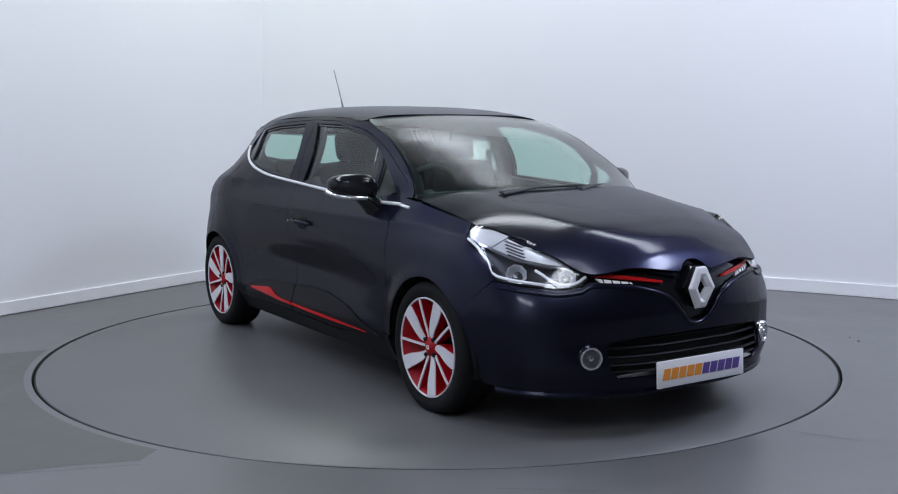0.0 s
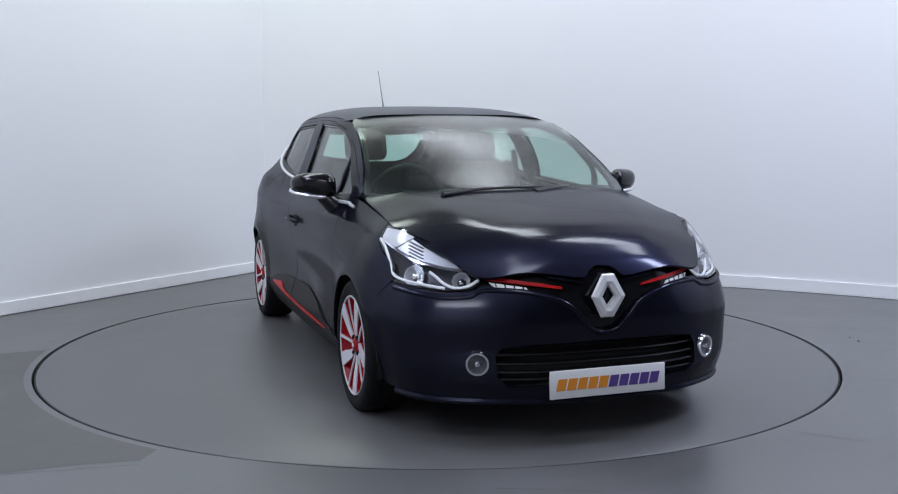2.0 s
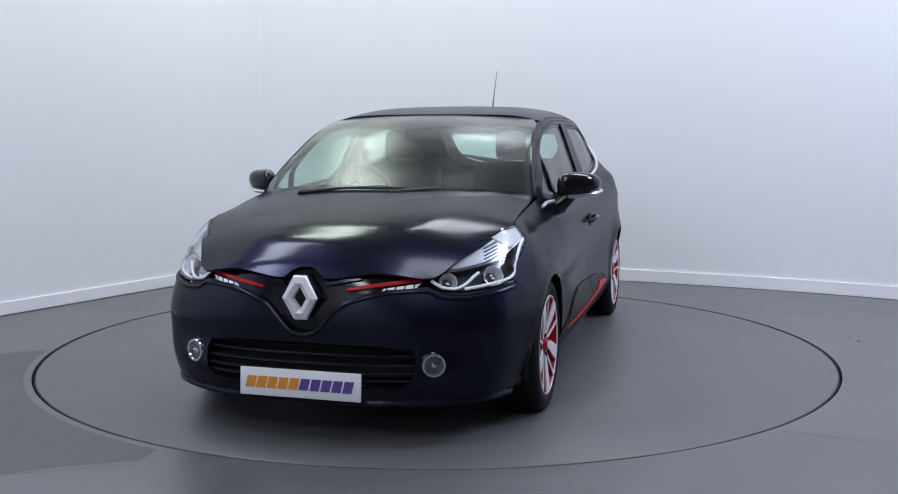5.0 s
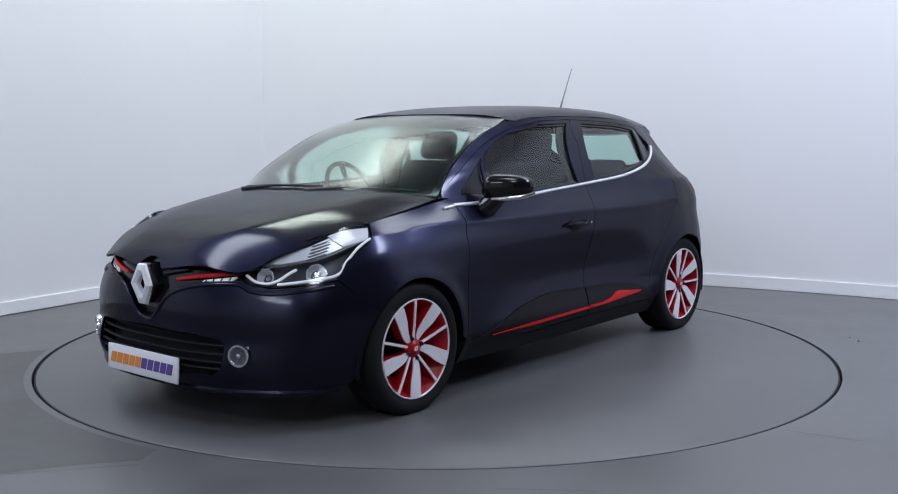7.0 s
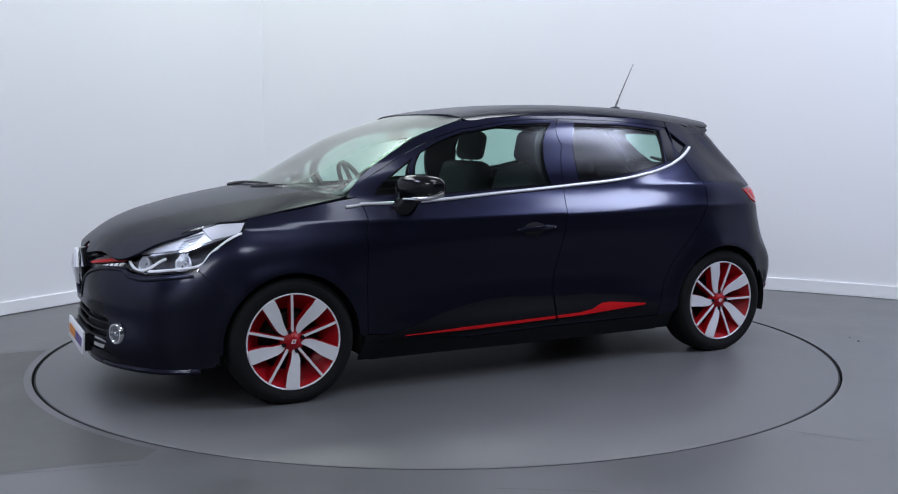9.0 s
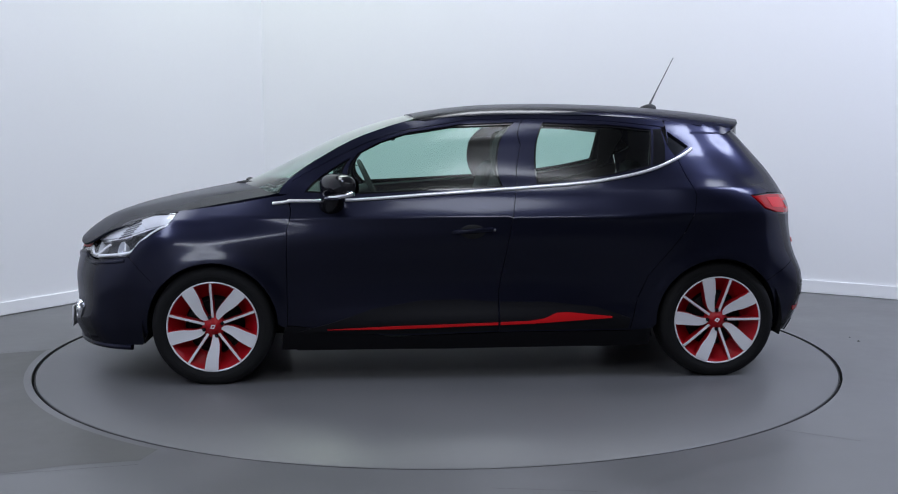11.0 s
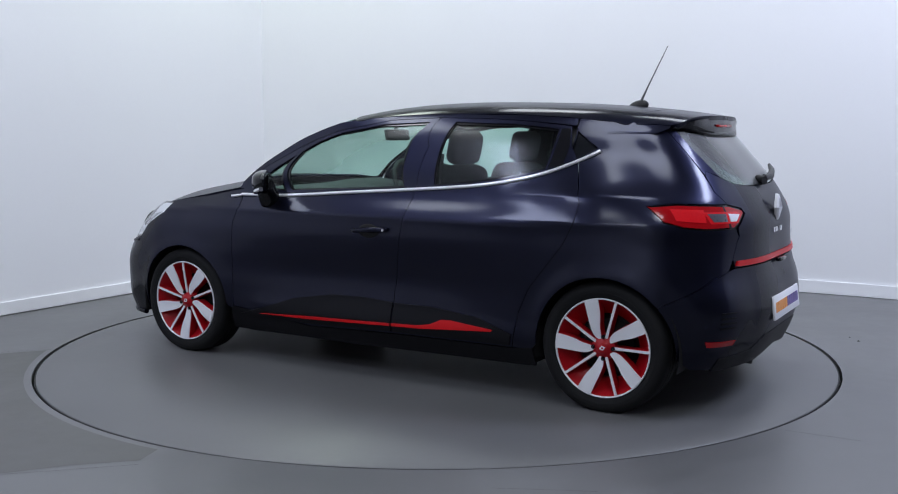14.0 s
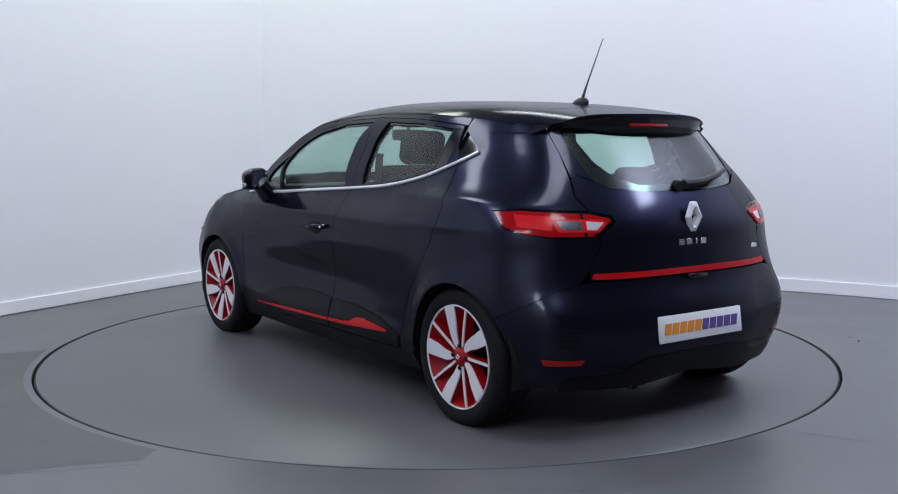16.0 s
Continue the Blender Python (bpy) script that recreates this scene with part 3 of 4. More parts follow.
roof = plan_outline([(-.992, 0), (-.998, .25), (-1.015, .45), (-1.05, EDGEY[1] - .004)] + [(p[0], y - .001) for p, y in zip(EDGE[2:8], EDGEY[2:8])] + [(-2.60, .519), (-2.64, .3), (-2.66, 0)])
panel("roof", roof_skin, roof, PAINT, car)
ws = np.array([(0, .99), (.3, .985), (.6, .978), (.85, .968), (.985, .972), (.985, 1.06), (.984, 1.16), (.982, 1.26), (.975, 1.338), (.6, 1.360), (.3, 1.369), (0, 1.372)])
wsl = spline(ws, 0.03)
wsl = np.concatenate([wsl, (wsl[::-1] * [-1, 1])[1:-1]])
panel("windscreen", screen, wsl, SCREEN, car, "clear green-tinted windscreen", depth=0.005, step=0.04)
# front bumper
half = on_body([("f", 0, .465), ("f", .05, .475), ("f", .10, .53), ("f", .15, .58), ("f", .22, .615), ("f", .34, .642), ("f", .49, .650), ("f", .53, .628), ("f", .62, .617), ("f", .69, .624), ("x", .42, .645), ("x", .392, .62)], closed=False)
half = np.concatenate([half, on_body(arch(FW, 38, -5), closed=False), on_body([("x", .36, .20), ("f", .70, .185), ("f", .4, .18), ("f", 0, .18)], closed=False)])
GRILLE = on_body([("f", 0, .425), ("f", .3, .42), ("f", .44, .405), ("f", .462, .37), ("f", .455, .29), ("f", .41, .25), ("f", 0, .25)], closed=False)
panel("front_bumper", body, straight(mirrored(half)), PAINT, car, "", [straight(mirrored(GRILLE))])
# tailgate and rear bumper
half = on_body([("r", 0, 1.012), ("r", .2, 1.015), ("r", .38, 1.03), ("r", .50, 1.09), ("r", .525, 1.07), ("r", .545, 1.0), ("r", .515, .945), ("r", .43, .925), ("r", .42, .90), ("r", .50, .84), ("r", .495, .80), ("r", .555, .70), ("r", .55, .665), ("r", 0, .665)], closed=False)
panel("tailgate", body, straight(mirrored(half, True)), PAINT, car)
half = on_body([("r", 0, 1.018), ("r", .2, 1.021), ("r", .375, 1.036), ("r", .435, 1.066), ("r", .449, 1.10), ("r", .456, 1.18), ("r", .450, 1.27), ("r", .432, 1.30), ("r", 0, 1.315)], closed=False)
panel("rear_window", body, straight(mirrored(half, True)), REARGLASS, car, "dark tinted rear window", lift=-0.004, depth=0.005)
# the band's wide sides stand in for the dark pillars behind the glass
band = on_body([("r", 0, 1.048), ("r", .22, 1.05), ("r", .33, 1.085), ("r", .385, 1.15), ("r", .405, 1.235), ("r", .385, 1.27), ("r", 0, 1.275)], closed=False)
panel("window_surround", body, straight(mirrored(half, True)), GLOSS, car, "black band round the rear window, its wide sides standing for the pillars behind", [straight(mirrored(band, True))], lift=-0.011, depth=0.004)
sides("tailgate_pillar", [("r", .439, 1.066), ("r", .500, 1.0925), ("r", .5235, 1.0735), ("r", .5025, 1.18), ("r", .4875, 1.27), ("r", .472, 1.308), ("r", .434, 1.308), ("r", .453, 1.27), ("r", .459, 1.18), ("r", .452, 1.10)], PAINT, step=0.02)
half = np.concatenate([on_body([("r", 0, .659), ("r", .55, .659), ("r", .60, .649), ("r", .70, .624)], closed=False), on_body(arch(RW, 141, 185), closed=False), on_body([("x", -2.96, .22), ("r", .60, .21), ("r", 0, .24)], closed=False)])
panel("rear_bumper", body, straight(mirrored(half, True)), PAINT, car)


# ---- body details ----
def flank_tube(name, pts, radius, material, label="", lift=0.004, flat=1.0, both=True, parent=None):
    uv = spline(on_body(pts, closed=False), 0.02)
    P, N = surface(body, uv)
    P = P + N * lift
    for sg in ((1, -1) if both else (1,)):
        bm = bmesh.new()
        tube(bm, [(p[0], sg * p[1], p[2]) for p in P], radius, 8, flat=flat)
        part(name, bm, material, parent or car, label)


def grown(uv, d):
    """An outline grown by d about its own edge normals."""
    p = np.array(uv)
    t = np.roll(p, -1, 0) - np.roll(p, 1, 0)
    n = np.stack([t[:, 1], -t[:, 0]], 1) / (np.linalg.norm(t, axis=1, keepdims=True) + 1e-9)
    area = np.sum(p[:, 0] * np.roll(p[:, 1], -1) - np.roll(p[:, 0], -1) * p[:, 1])
    return p + n * d * (1 if area > 0 else -1)


def build_windows():
    for name, win, label in (("front_side_window", FRONT_WIN, "green-tinted side window"), ("quarter_light", FRONT_TRI, "small fixed triangular window"),
                             ("rear_side_window", REAR_WIN, "green-tinted side window"), ("rear_quarter_window", REAR_TRI, "small dark fixed quarter window")):
        for flip in (False, True):
            panel(name, body, grown(on_body(win), 0.012), DARKGLASS if name == "rear_quarter_window" else GLASS, car, label, lift=-0.013, depth=0.004, mirror=flip)
            if name == "rear_quarter_window":
                continue
            uv = on_body(win)
            panel("window_seal", body, grown(uv, 0.004), GLOSS, car, "black rubber window seal", [grown(uv, -0.010)], lift=-0.006, depth=0.008, step=0.05, mirror=flip)
    flank_tube("belt_trim", BELT, 0.0085, TRIM, "thin bright chrome waistline trim", 0.004, 1.0)
    flank_tube("wing_trim", [("x", -.30, .908), ("x", -.34, .912), ("x", -.375, .916)], 0.0075, TRIM, "short chrome trim on the wing")
    # dark triangle behind the rear door glass
    sides("pillar_cover", [("x", -2.285, 1.285), ("x", -2.262, 1.10), ("x", -2.330, 1.115), ("x", -2.342, 1.2), ("x", -2.330, 1.285)], GLOSS, "gloss black pillar cover", lift=0.001, depth=0.003)


def build_sills():
    sides("sill", [("x", -.36, .293), ("x", -.40, .293), ("x", -.9, .23), ("x", -1.5, .245), ("x", -2.13, .245), ("x", -2.24, .26), ("x", -2.24, .165), ("x", -1.2, .155), ("x", -.34, .165)], CLAD, "satin black sill", lift=0.001)
    sides("door_cladding", [("x", -.42, .262), ("x", -.60, .31), ("x", -.80, .375), ("x", -1.05, .415), ("x", -1.25, .418), ("x", -1.4415, .405), ("x", -1.4415, .262), ("x", -.9, .25)], CLAD, "satin black lower door moulding", lift=0.008, depth=0.01)
    sides("door_cladding", [("x", -1.4525, .404), ("x", -1.70, .402), ("x", -1.95, .375), ("x", -2.13, .315), ("x", -2.12, .262), ("x", -1.4525, .262)], CLAD, "satin black lower door moulding", lift=0.008, depth=0.01)
    sides("sill_stripe", [("x", -.57, .276), ("x", -.9, .277), ("x", -1.4415, .290), ("x", -1.4415, .302), ("x", -.9, .290)], RED, "thin red stripe on the door moulding", lift=0.014, depth=0.006)
    sides("sill_stripe", [("x", -1.4525, .290), ("x", -1.62, .294), ("x", -2.03, .318), ("x", -2.035, .326), ("x", -1.80, .348), ("x", -1.745, .345), ("x", -1.68, .318), ("x", -1.60, .307), ("x", -1.4525, .303)], RED, "red stripe flaring towards the rear wheel", lift=0.014, depth=0.006)


def build_handles():
    for sg in (1, -1):
        P, N = surface(body, on_body([("x", -1.32, .765)], closed=False))
        y = P[0][1]
        # no scoop is modelled: a flat dark disc paints in its shade
        bm = bmesh.new()
        bmesh.ops.create_uvsphere(bm, u_segments=24, v_segments=12, radius=1)
        for v in bm.verts:
            v.co = Vector((-1.31 + v.co.x * 0.065, sg * (y + 0.0015 + v.co.y * 0.004), 0.768 + v.co.z * 0.036))
        part("handle_shade", bm, UNDER, car, "dark disc standing for the shaded scoop behind the door handle")
        bm = bmesh.new()
        tube(bm, [(-1.205, sg * (y + .006), .766), (-1.23, sg * (y + .024), .769), (-1.32, sg * (y + .032), .775), (-1.40, sg * (y + .026), .779), (-1.425, sg * (y + .006), .779)], [.006, .010, .011, .011, .009], 8, flat=1.2)
        part("door_handle", bm, PAINT, car, "body-coloured pull handle")
        bm = bmesh.new()
        revolve(bm, [(0.001, .003), (.006, .003), (.007, 0)], 12, "y", (-1.418, sg * (y + .033) if sg > 0 else -(y + .036), .779))
        part("lock_cover", bm, CHROME, car, "small bright lock cover")


def build_mirrors():
    for sg in (1, -1):
        root = new("door_mirror")
        root.parent = car
        bm = bmesh.new()
        bmesh.ops.create_uvsphere(bm, u_segments=32, v_segments=20, radius=1)
        for v in bm.verts:
            x, y, z = v.co
            f = abs
            sx, sy, sz = (math.copysign(f(x) ** .75, x), math.copysign(f(y) ** .72, y), math.copysign(f(z) ** .78, z))
            xx = -.650 + sx * (.078 if sx > 0 else .034)
            zz = 1.003 + sz * (.062 - .012 * sy) + .006 * sy
            v.co = Vector((xx - .062 * sy, sg * (.890 + sy * .104), zz))
        part("mirror_shell", bm, GLOSS, root, "gloss black mirror housing")
        bm = bmesh.new()
        tube(bm, [(-.60, sg * .765, .885), (-.605, sg * .80, .915), (-.625, sg * .84, .955), (-.645, sg * .87, .985)], [.074, .062, .052, .046], 14, flat=.85)
        part("mirror_foot", bm, GLOSS, root)
        bm = bmesh.new()
        tube(bm, spline([(-.575, sg * .84, .945), (-.60, sg * .90, .947), (-.655, sg * .965, .956), (-.715, sg * .992, .972)], .012), .0125, 10)
        part("indicator", bm, CHROME, root, "clear silver turn indicator strip")
        bm = bmesh.new()
        bmesh.ops.create_circle(bm, cap_ends=True, segments=32, radius=1)
        for v in bm.verts:
            a, b = v.co.x, v.co.y
            a, b = math.copysign(abs(a) ** .7, a), math.copysign(abs(b) ** .75, b)
            v.co = Vector((-.6855 - .055 * a, sg * (.885 + .080 * a), 1.003 + .046 * b))
        part("mirror_glass", bm, MIRROR, root, "flat silvered mirror glass")


def build_front():
    # black upper grille between bonnet and bumper
    half = on_body([("f", 0, .735), ("f", .10, .73), ("f", .25, .722), ("f", .485, .70), ("f", .53, .63), ("f", .30, .61), ("f", .15, .55), ("f", 0, .44)], closed=False)
    panel("upper_grille", body, straight(mirrored(half)), GLOSS, car, "gloss black upper grille", lift=-0.022, depth=0.02)
    for flip in (False, True):
        panel("grille_stripe", body, on_body([("f", .185, .640), ("f", .30, .655), ("f", .485, .680), ("f", .487, .691), ("f", .40, .682), ("f", .28, .666), ("f", .185, .649)], 0.02), RED, car, "bright red grille stripe", lift=-0.004, depth=0.016, mirror=flip)
        panel("day_lamp", body, on_body([("f", .315, .632), ("f", .45, .652), ("f", .465, .668), ("f", .33, .650)], 0.02), DRL, car, "white daytime lamp strip", lift=-0.010, depth=0.012, mirror=flip)
        for k in range(4):
            y = .335 + .034 * k
            z = .636 + .005 * k
            panel("lamp_divider", body, on_body([("f", y, z), ("f", y + .005, z + .001), ("f", y + .008, z + .016), ("f", y + .003, z + .015)], 0.02), GLOSS, car, "", lift=-0.008, depth=0.004, mirror=flip)
        panel("chrome_blade", body, on_body([("f", .09, .655), ("f", .175, .672), ("f", .24, .684), ("f", .24, .690), ("f", .17, .682), ("f", .09, .668)], 0.02), PAINT, car, "", lift=-0.004, depth=0.014, mirror=flip)
    badge(car, .842, .608, 0.0, 1)
    # lower grille
    half = on_body([("f", 0, .44), ("f", .49, .43), ("f", .49, .235), ("f", 0, .23)], closed=False)
    # black sheet puts the shade of the opening into a colour
    panel("grille_backing", body, straight(mirrored(half)), UNDER, car, "black sheet standing for the shade behind the grille", lift=-0.07, depth=0.01)
    for z in (.275, .31, .345, .38, .41):
        P, N = surface(body, np.array([(s, z) for s in np.linspace(-.47, .47, 44)]))
        bm = bmesh.new()
        tube(bm, P - N * .022, .011, 8, flat=.55)
        part("grille_slat", bm, CLAD, car)
    # bumper lip
    P, N = surface(body, np.array([(s, .182) for s in np.linspace(-.95, .95, 60)]))
    bm = bmesh.new()
    tube(bm, P - N * .004, .016, 8)
    part("bumper_lip", bm, PAINT, car, "body-coloured lower bumper lip")
    for sg in (1, -1):
        root = new("fog_lamp")
        root.parent = car
        P, N = surface(body, on_body([("f", .528, .345)], closed=False))
        c = Vector((P[0][0], sg * P[0][1], P[0][2])) + Vector((N[0][0], sg * N[0][1], 0)) * .001
        ax = Vector((N[0][0] + .25, sg * N[0][1], 0)).normalized()
        m = Matrix.Translation(c) @ ax.to_track_quat("Z", "Y").to_matrix().to_4x4()
        for nm, prof, mt in (("bezel", [(.035, .004), (.039, .012), (.047, .012), (.052, 0), (.052, -.02)], CHROME), ("reflector", [(.001, .001), (.02, .003), (.032, .005), (.037, .007)], LAMPIN),
                             ("bulb", [(.001, .012), (.010, .010), (.014, .002)], CHROME), ("lens", [(.001, .017), (.02, .015), (.037, .008)], LENS)):
            bm = bmesh.new()
            revolve(bm, prof, 28, "z")
            bmesh.ops.transform(bm, matrix=m, verts=bm.verts)
            part(nm, bm, mt, root)


def build_bumper_edge():
    pts = [("f", .0, .452), ("f", .05, .463), ("f", .10, .512), ("f", .15, .565), ("f", .22, .600), ("f", .34, .628), ("f", .49, .634), ("f", .53, .612), ("f", .62, .601), ("f", .69, .608), ("x", .44, .626)]
    uv = spline(on_body(pts, closed=False), .02)
    uv = np.concatenate([uv[::-1] * [-1, 1], uv[1:]])
    P, N = surface(body, uv)
    bm = bmesh.new()
    tube(bm, P - N * .004, .011, 10)
    part("bumper_ridge", bm, PAINT, car, "body-coloured raised bumper edge")


def badge(parent, x, z, y, way, w=.077, h=.090):
    """A hollow, ridged bright diamond."""
    bm = bmesh.new()
    rings = []
    for k, d in ((1.0, 0.0), (.94, .012), (.68, .020), (.40, .010), (.36, -.008)):
        f = .34 * max(0, k - .38) / .62 + .02
        rings.append([bm.verts.new((x + way * (d - .006 * abs(b)), y + a * w * (k if b == 0 else 1), z + b * h * (k if k > .6 else k * 1.25))) for a, b in ((1, 0), (f, 1), (-f, 1), (-1, 0), (-f, -1), (f, -1))])
    for i in range(len(rings) - 1):
        for k in range(6):
            bm.faces.new((rings[i][k], rings[i][(k + 1) % 6], rings[i + 1][(k + 1) % 6], rings[i + 1][k]))
    part("badge", bm, SILVER, parent, "plain bright diamond badge", False)
    if way > 0:
        bm = bmesh.new()
        rings = []
        for k, d in ((1.24, -.075), (1.22, -.020), (1.14, -.010), (.9, -.012)):
            rings.append([bm.verts.new((x + d - .010 * abs(b), y + a * w * k, z + .004 + b * h * (k - .10))) for a, b in ((1, 0), (.30, .86), (-.30, .86), (-1, 0), (-.22, -.88), (.22, -.88))])
        for i in range(3):
            for k in range(6):
                bm.faces.new((rings[i][k], rings[i][(k + 1) % 6], rings[i + 1][(k + 1) % 6], rings[i + 1][k]))
        bm.faces.new(rings[-1])
        part("badge_mount", bm, GLOSS, parent, "gloss black surround of the badge", False)


LAMP = [("f", .487, .674), ("f", .53, .640), ("f", .62, .629), ("f", .69, .635), ("x", .423, .650), ("x", .362, .732), ("x", .226, .802), ("x", .185, .862), ("x", .30, .858), ("x", .43, .820), ("f", .60, .778), ("f", .54, .738), ("f", .493, .697)]


def build_headlamps():
    for flip in (False, True):
        sg = -1 if flip else 1
        root = new("headlamp")
        root.parent = car
        uv = on_body(LAMP)
        panel("lamp_housing", body, grown(uv, .012), LAMPDARK, root, "black lamp housing", lift=-0.060, depth=0.02, mirror=flip)
        panel("lamp_frame", body, grown(uv, .003), GLOSS, root, "", [grown(uv, -.004)], lift=-0.006, depth=0.014, mirror=flip)
        panel("lamp_lens", body, grown(uv, .002), LENS, root, "clear glossy lamp cover", lift=-0.001, depth=0.003, mirror=flip)
        # silver upper band: a plain outer end, then a ribbed stretch that tapers to the nose
        panel("upper_reflector", body, on_body([("x", .345, .786), ("x", .230, .811), ("x", .189, .858), ("x", .30, .853), ("x", .375, .834)]), SILVER, root, "plain bright silver end of the lamp", lift=-0.008, depth=0.03, mirror=flip)
        panel("indicator_reflector", body, on_body([("f", .53, .716), ("f", .61, .724), ("x", .46, .748), ("x", .347, .784), ("x", .377, .833), ("x", .43, .818), ("f", .60, .776), ("f", .54, .736)]), REFLECT, root, "bright ribbed indicator reflector", lift=-0.012, depth=0.03, mirror=flip)
        for k in range(5):
            z = .822 - .0135 * k
            x = .372 + .012 * k
            panel("reflector_rib", body, on_body([("x", x, z - .010), ("x", x + .075, z - .034), ("x", x + .078, z - .030), ("x", x + .003, z - .006)]), LAMPIN, root, "", lift=-0.010, depth=0.004, mirror=flip)
        panel("lamp_divider_bar", body, on_body([("f", .515, .702), ("f", .61, .713), ("x", .46, .737), ("x", .33, .781), ("x", .235, .806), ("x", .235, .813), ("x", .33, .788), ("x", .46, .744), ("f", .61, .720), ("f", .515, .708)]), CHROME, root, "bright bar across the lamp", lift=-0.013, depth=0.02, mirror=flip)
        # two faceted bowls
        for (mode, a, z), r in ((("f", .568, .678), .034), (("x", .475, .692), .040)):
            P, N = surface(body, on_body([(mode, a, z)], closed=False))
            p, n = P[0] - N[0] * .06, Vector(N[0]) * .5 + Vector((.5, .15, .05))
            m = Matrix.Translation(p) @ n.normalized().to_track_quat("Z", "Y").to_matrix().to_4x4()
            for nm, prof, seg, mt, lb in (("bowl", [(.001, -.012), (r * .5, -.004), (r * .85, .014), (r, .034), (r + .004, .036), (r + .006, .03)], 9, REFLECT, "faceted reflector bowl"),
                                          ("bulb_shield", [(.001, .026), (r * .30, .022), (r * .38, .004)], 14, CHROME, "")):
                bm = bmesh.new()
                revolve(bm, prof, seg, "z")
                bmesh.ops.transform(bm, matrix=m, verts=bm.verts)
                for v in bm.verts:
                    v.co.y *= sg
                part(nm, bm, mt, root, lb, nm != "bowl")
        # white light guides: one down the outer edge, one from the bar round under the inner bowl
        for pts in ([("x", .215, .812), ("x", .29, .778), ("x", .365, .722), ("x", .415, .672), ("f", .69, .649), ("f", .625, .640)],
                    [("f", .665, .700), ("f", .648, .684), ("f", .622, .656), ("f", .585, .642), ("f", .54, .651), ("f", .500, .676)]):
            P, N = surface(body, spline(on_body(pts, closed=False), .015))
            P = P - N * .009
            bm = bmesh.new()
            tube(bm, [(p[0], sg * p[1], p[2]) for p in P], .0062, 8)
            part("light_guide", bm, DRL, root, "white daytime light guide")


def bars(parent, origin, right, up, out, width, height):
    """Slanted blocks in two colours that stand for the words on the board."""
    o, r, u, n = Vector(origin), Vector(right).normalized(), Vector(up).normalized(), Vector(out).normalized()
    for k in range(10):
        w = width / 10
        x0 = -width / 2 + k * w + w * .06
        x1 = x0 + w * .84
        bm = bmesh.new()
        h, sl = height / 2, height * .12
        q = [(x0 - sl, -h), (x1 - sl, -h), (x1 + sl, h), (x0 + sl, h)]
        A = [bm.verts.new(o + r * p[0] + u * p[1] + n * .0015) for p in q]
        C = [bm.verts.new(o + r * p[0] + u * p[1]) for p in q]
        bm.faces.new(A)
        for i in range(4):
            bm.faces.new((C[i], C[(i + 1) % 4], A[(i + 1) % 4], A[i]))
        part("lettering_bar", bm, ORANGE if k < 5 else PURPLE, parent, "orange block" if k < 5 else "purple block", False)


def build_plates():
    for x, z, tilt, way in ((.862, .260, 3, 1), (-3.214, .444, 8, -1)):
        root = new("number_board")
        root.parent = car
        root["label"] = "white dealer board with orange and purple blocks"
        up = Vector((-way * math.sin(radians(tilt)), 0, math.cos(radians(tilt))))
        out = Vector((way * math.cos(radians(tilt)), 0, math.sin(radians(tilt))))
        right = Vector((0, way, 0))
        m = Matrix((right, up, out)).transposed().to_4x4()
        m.translation = (x, 0, z)
        bm = bmesh.new()
        box(bm, -.263, .263, -.057, .057, -.012, 0, .004, 2, m)
        part("board", bm, WHITE, root)
        bars(root, Vector((x, 0, z)) + out * .0006, right, up, out, .47, .047)
        bm = bmesh.new()
        box(bm, -.22, .22, -.045, .045, -.06, -.011, .004, 1, m)
        part("bracket", bm, PLASTIC, root)


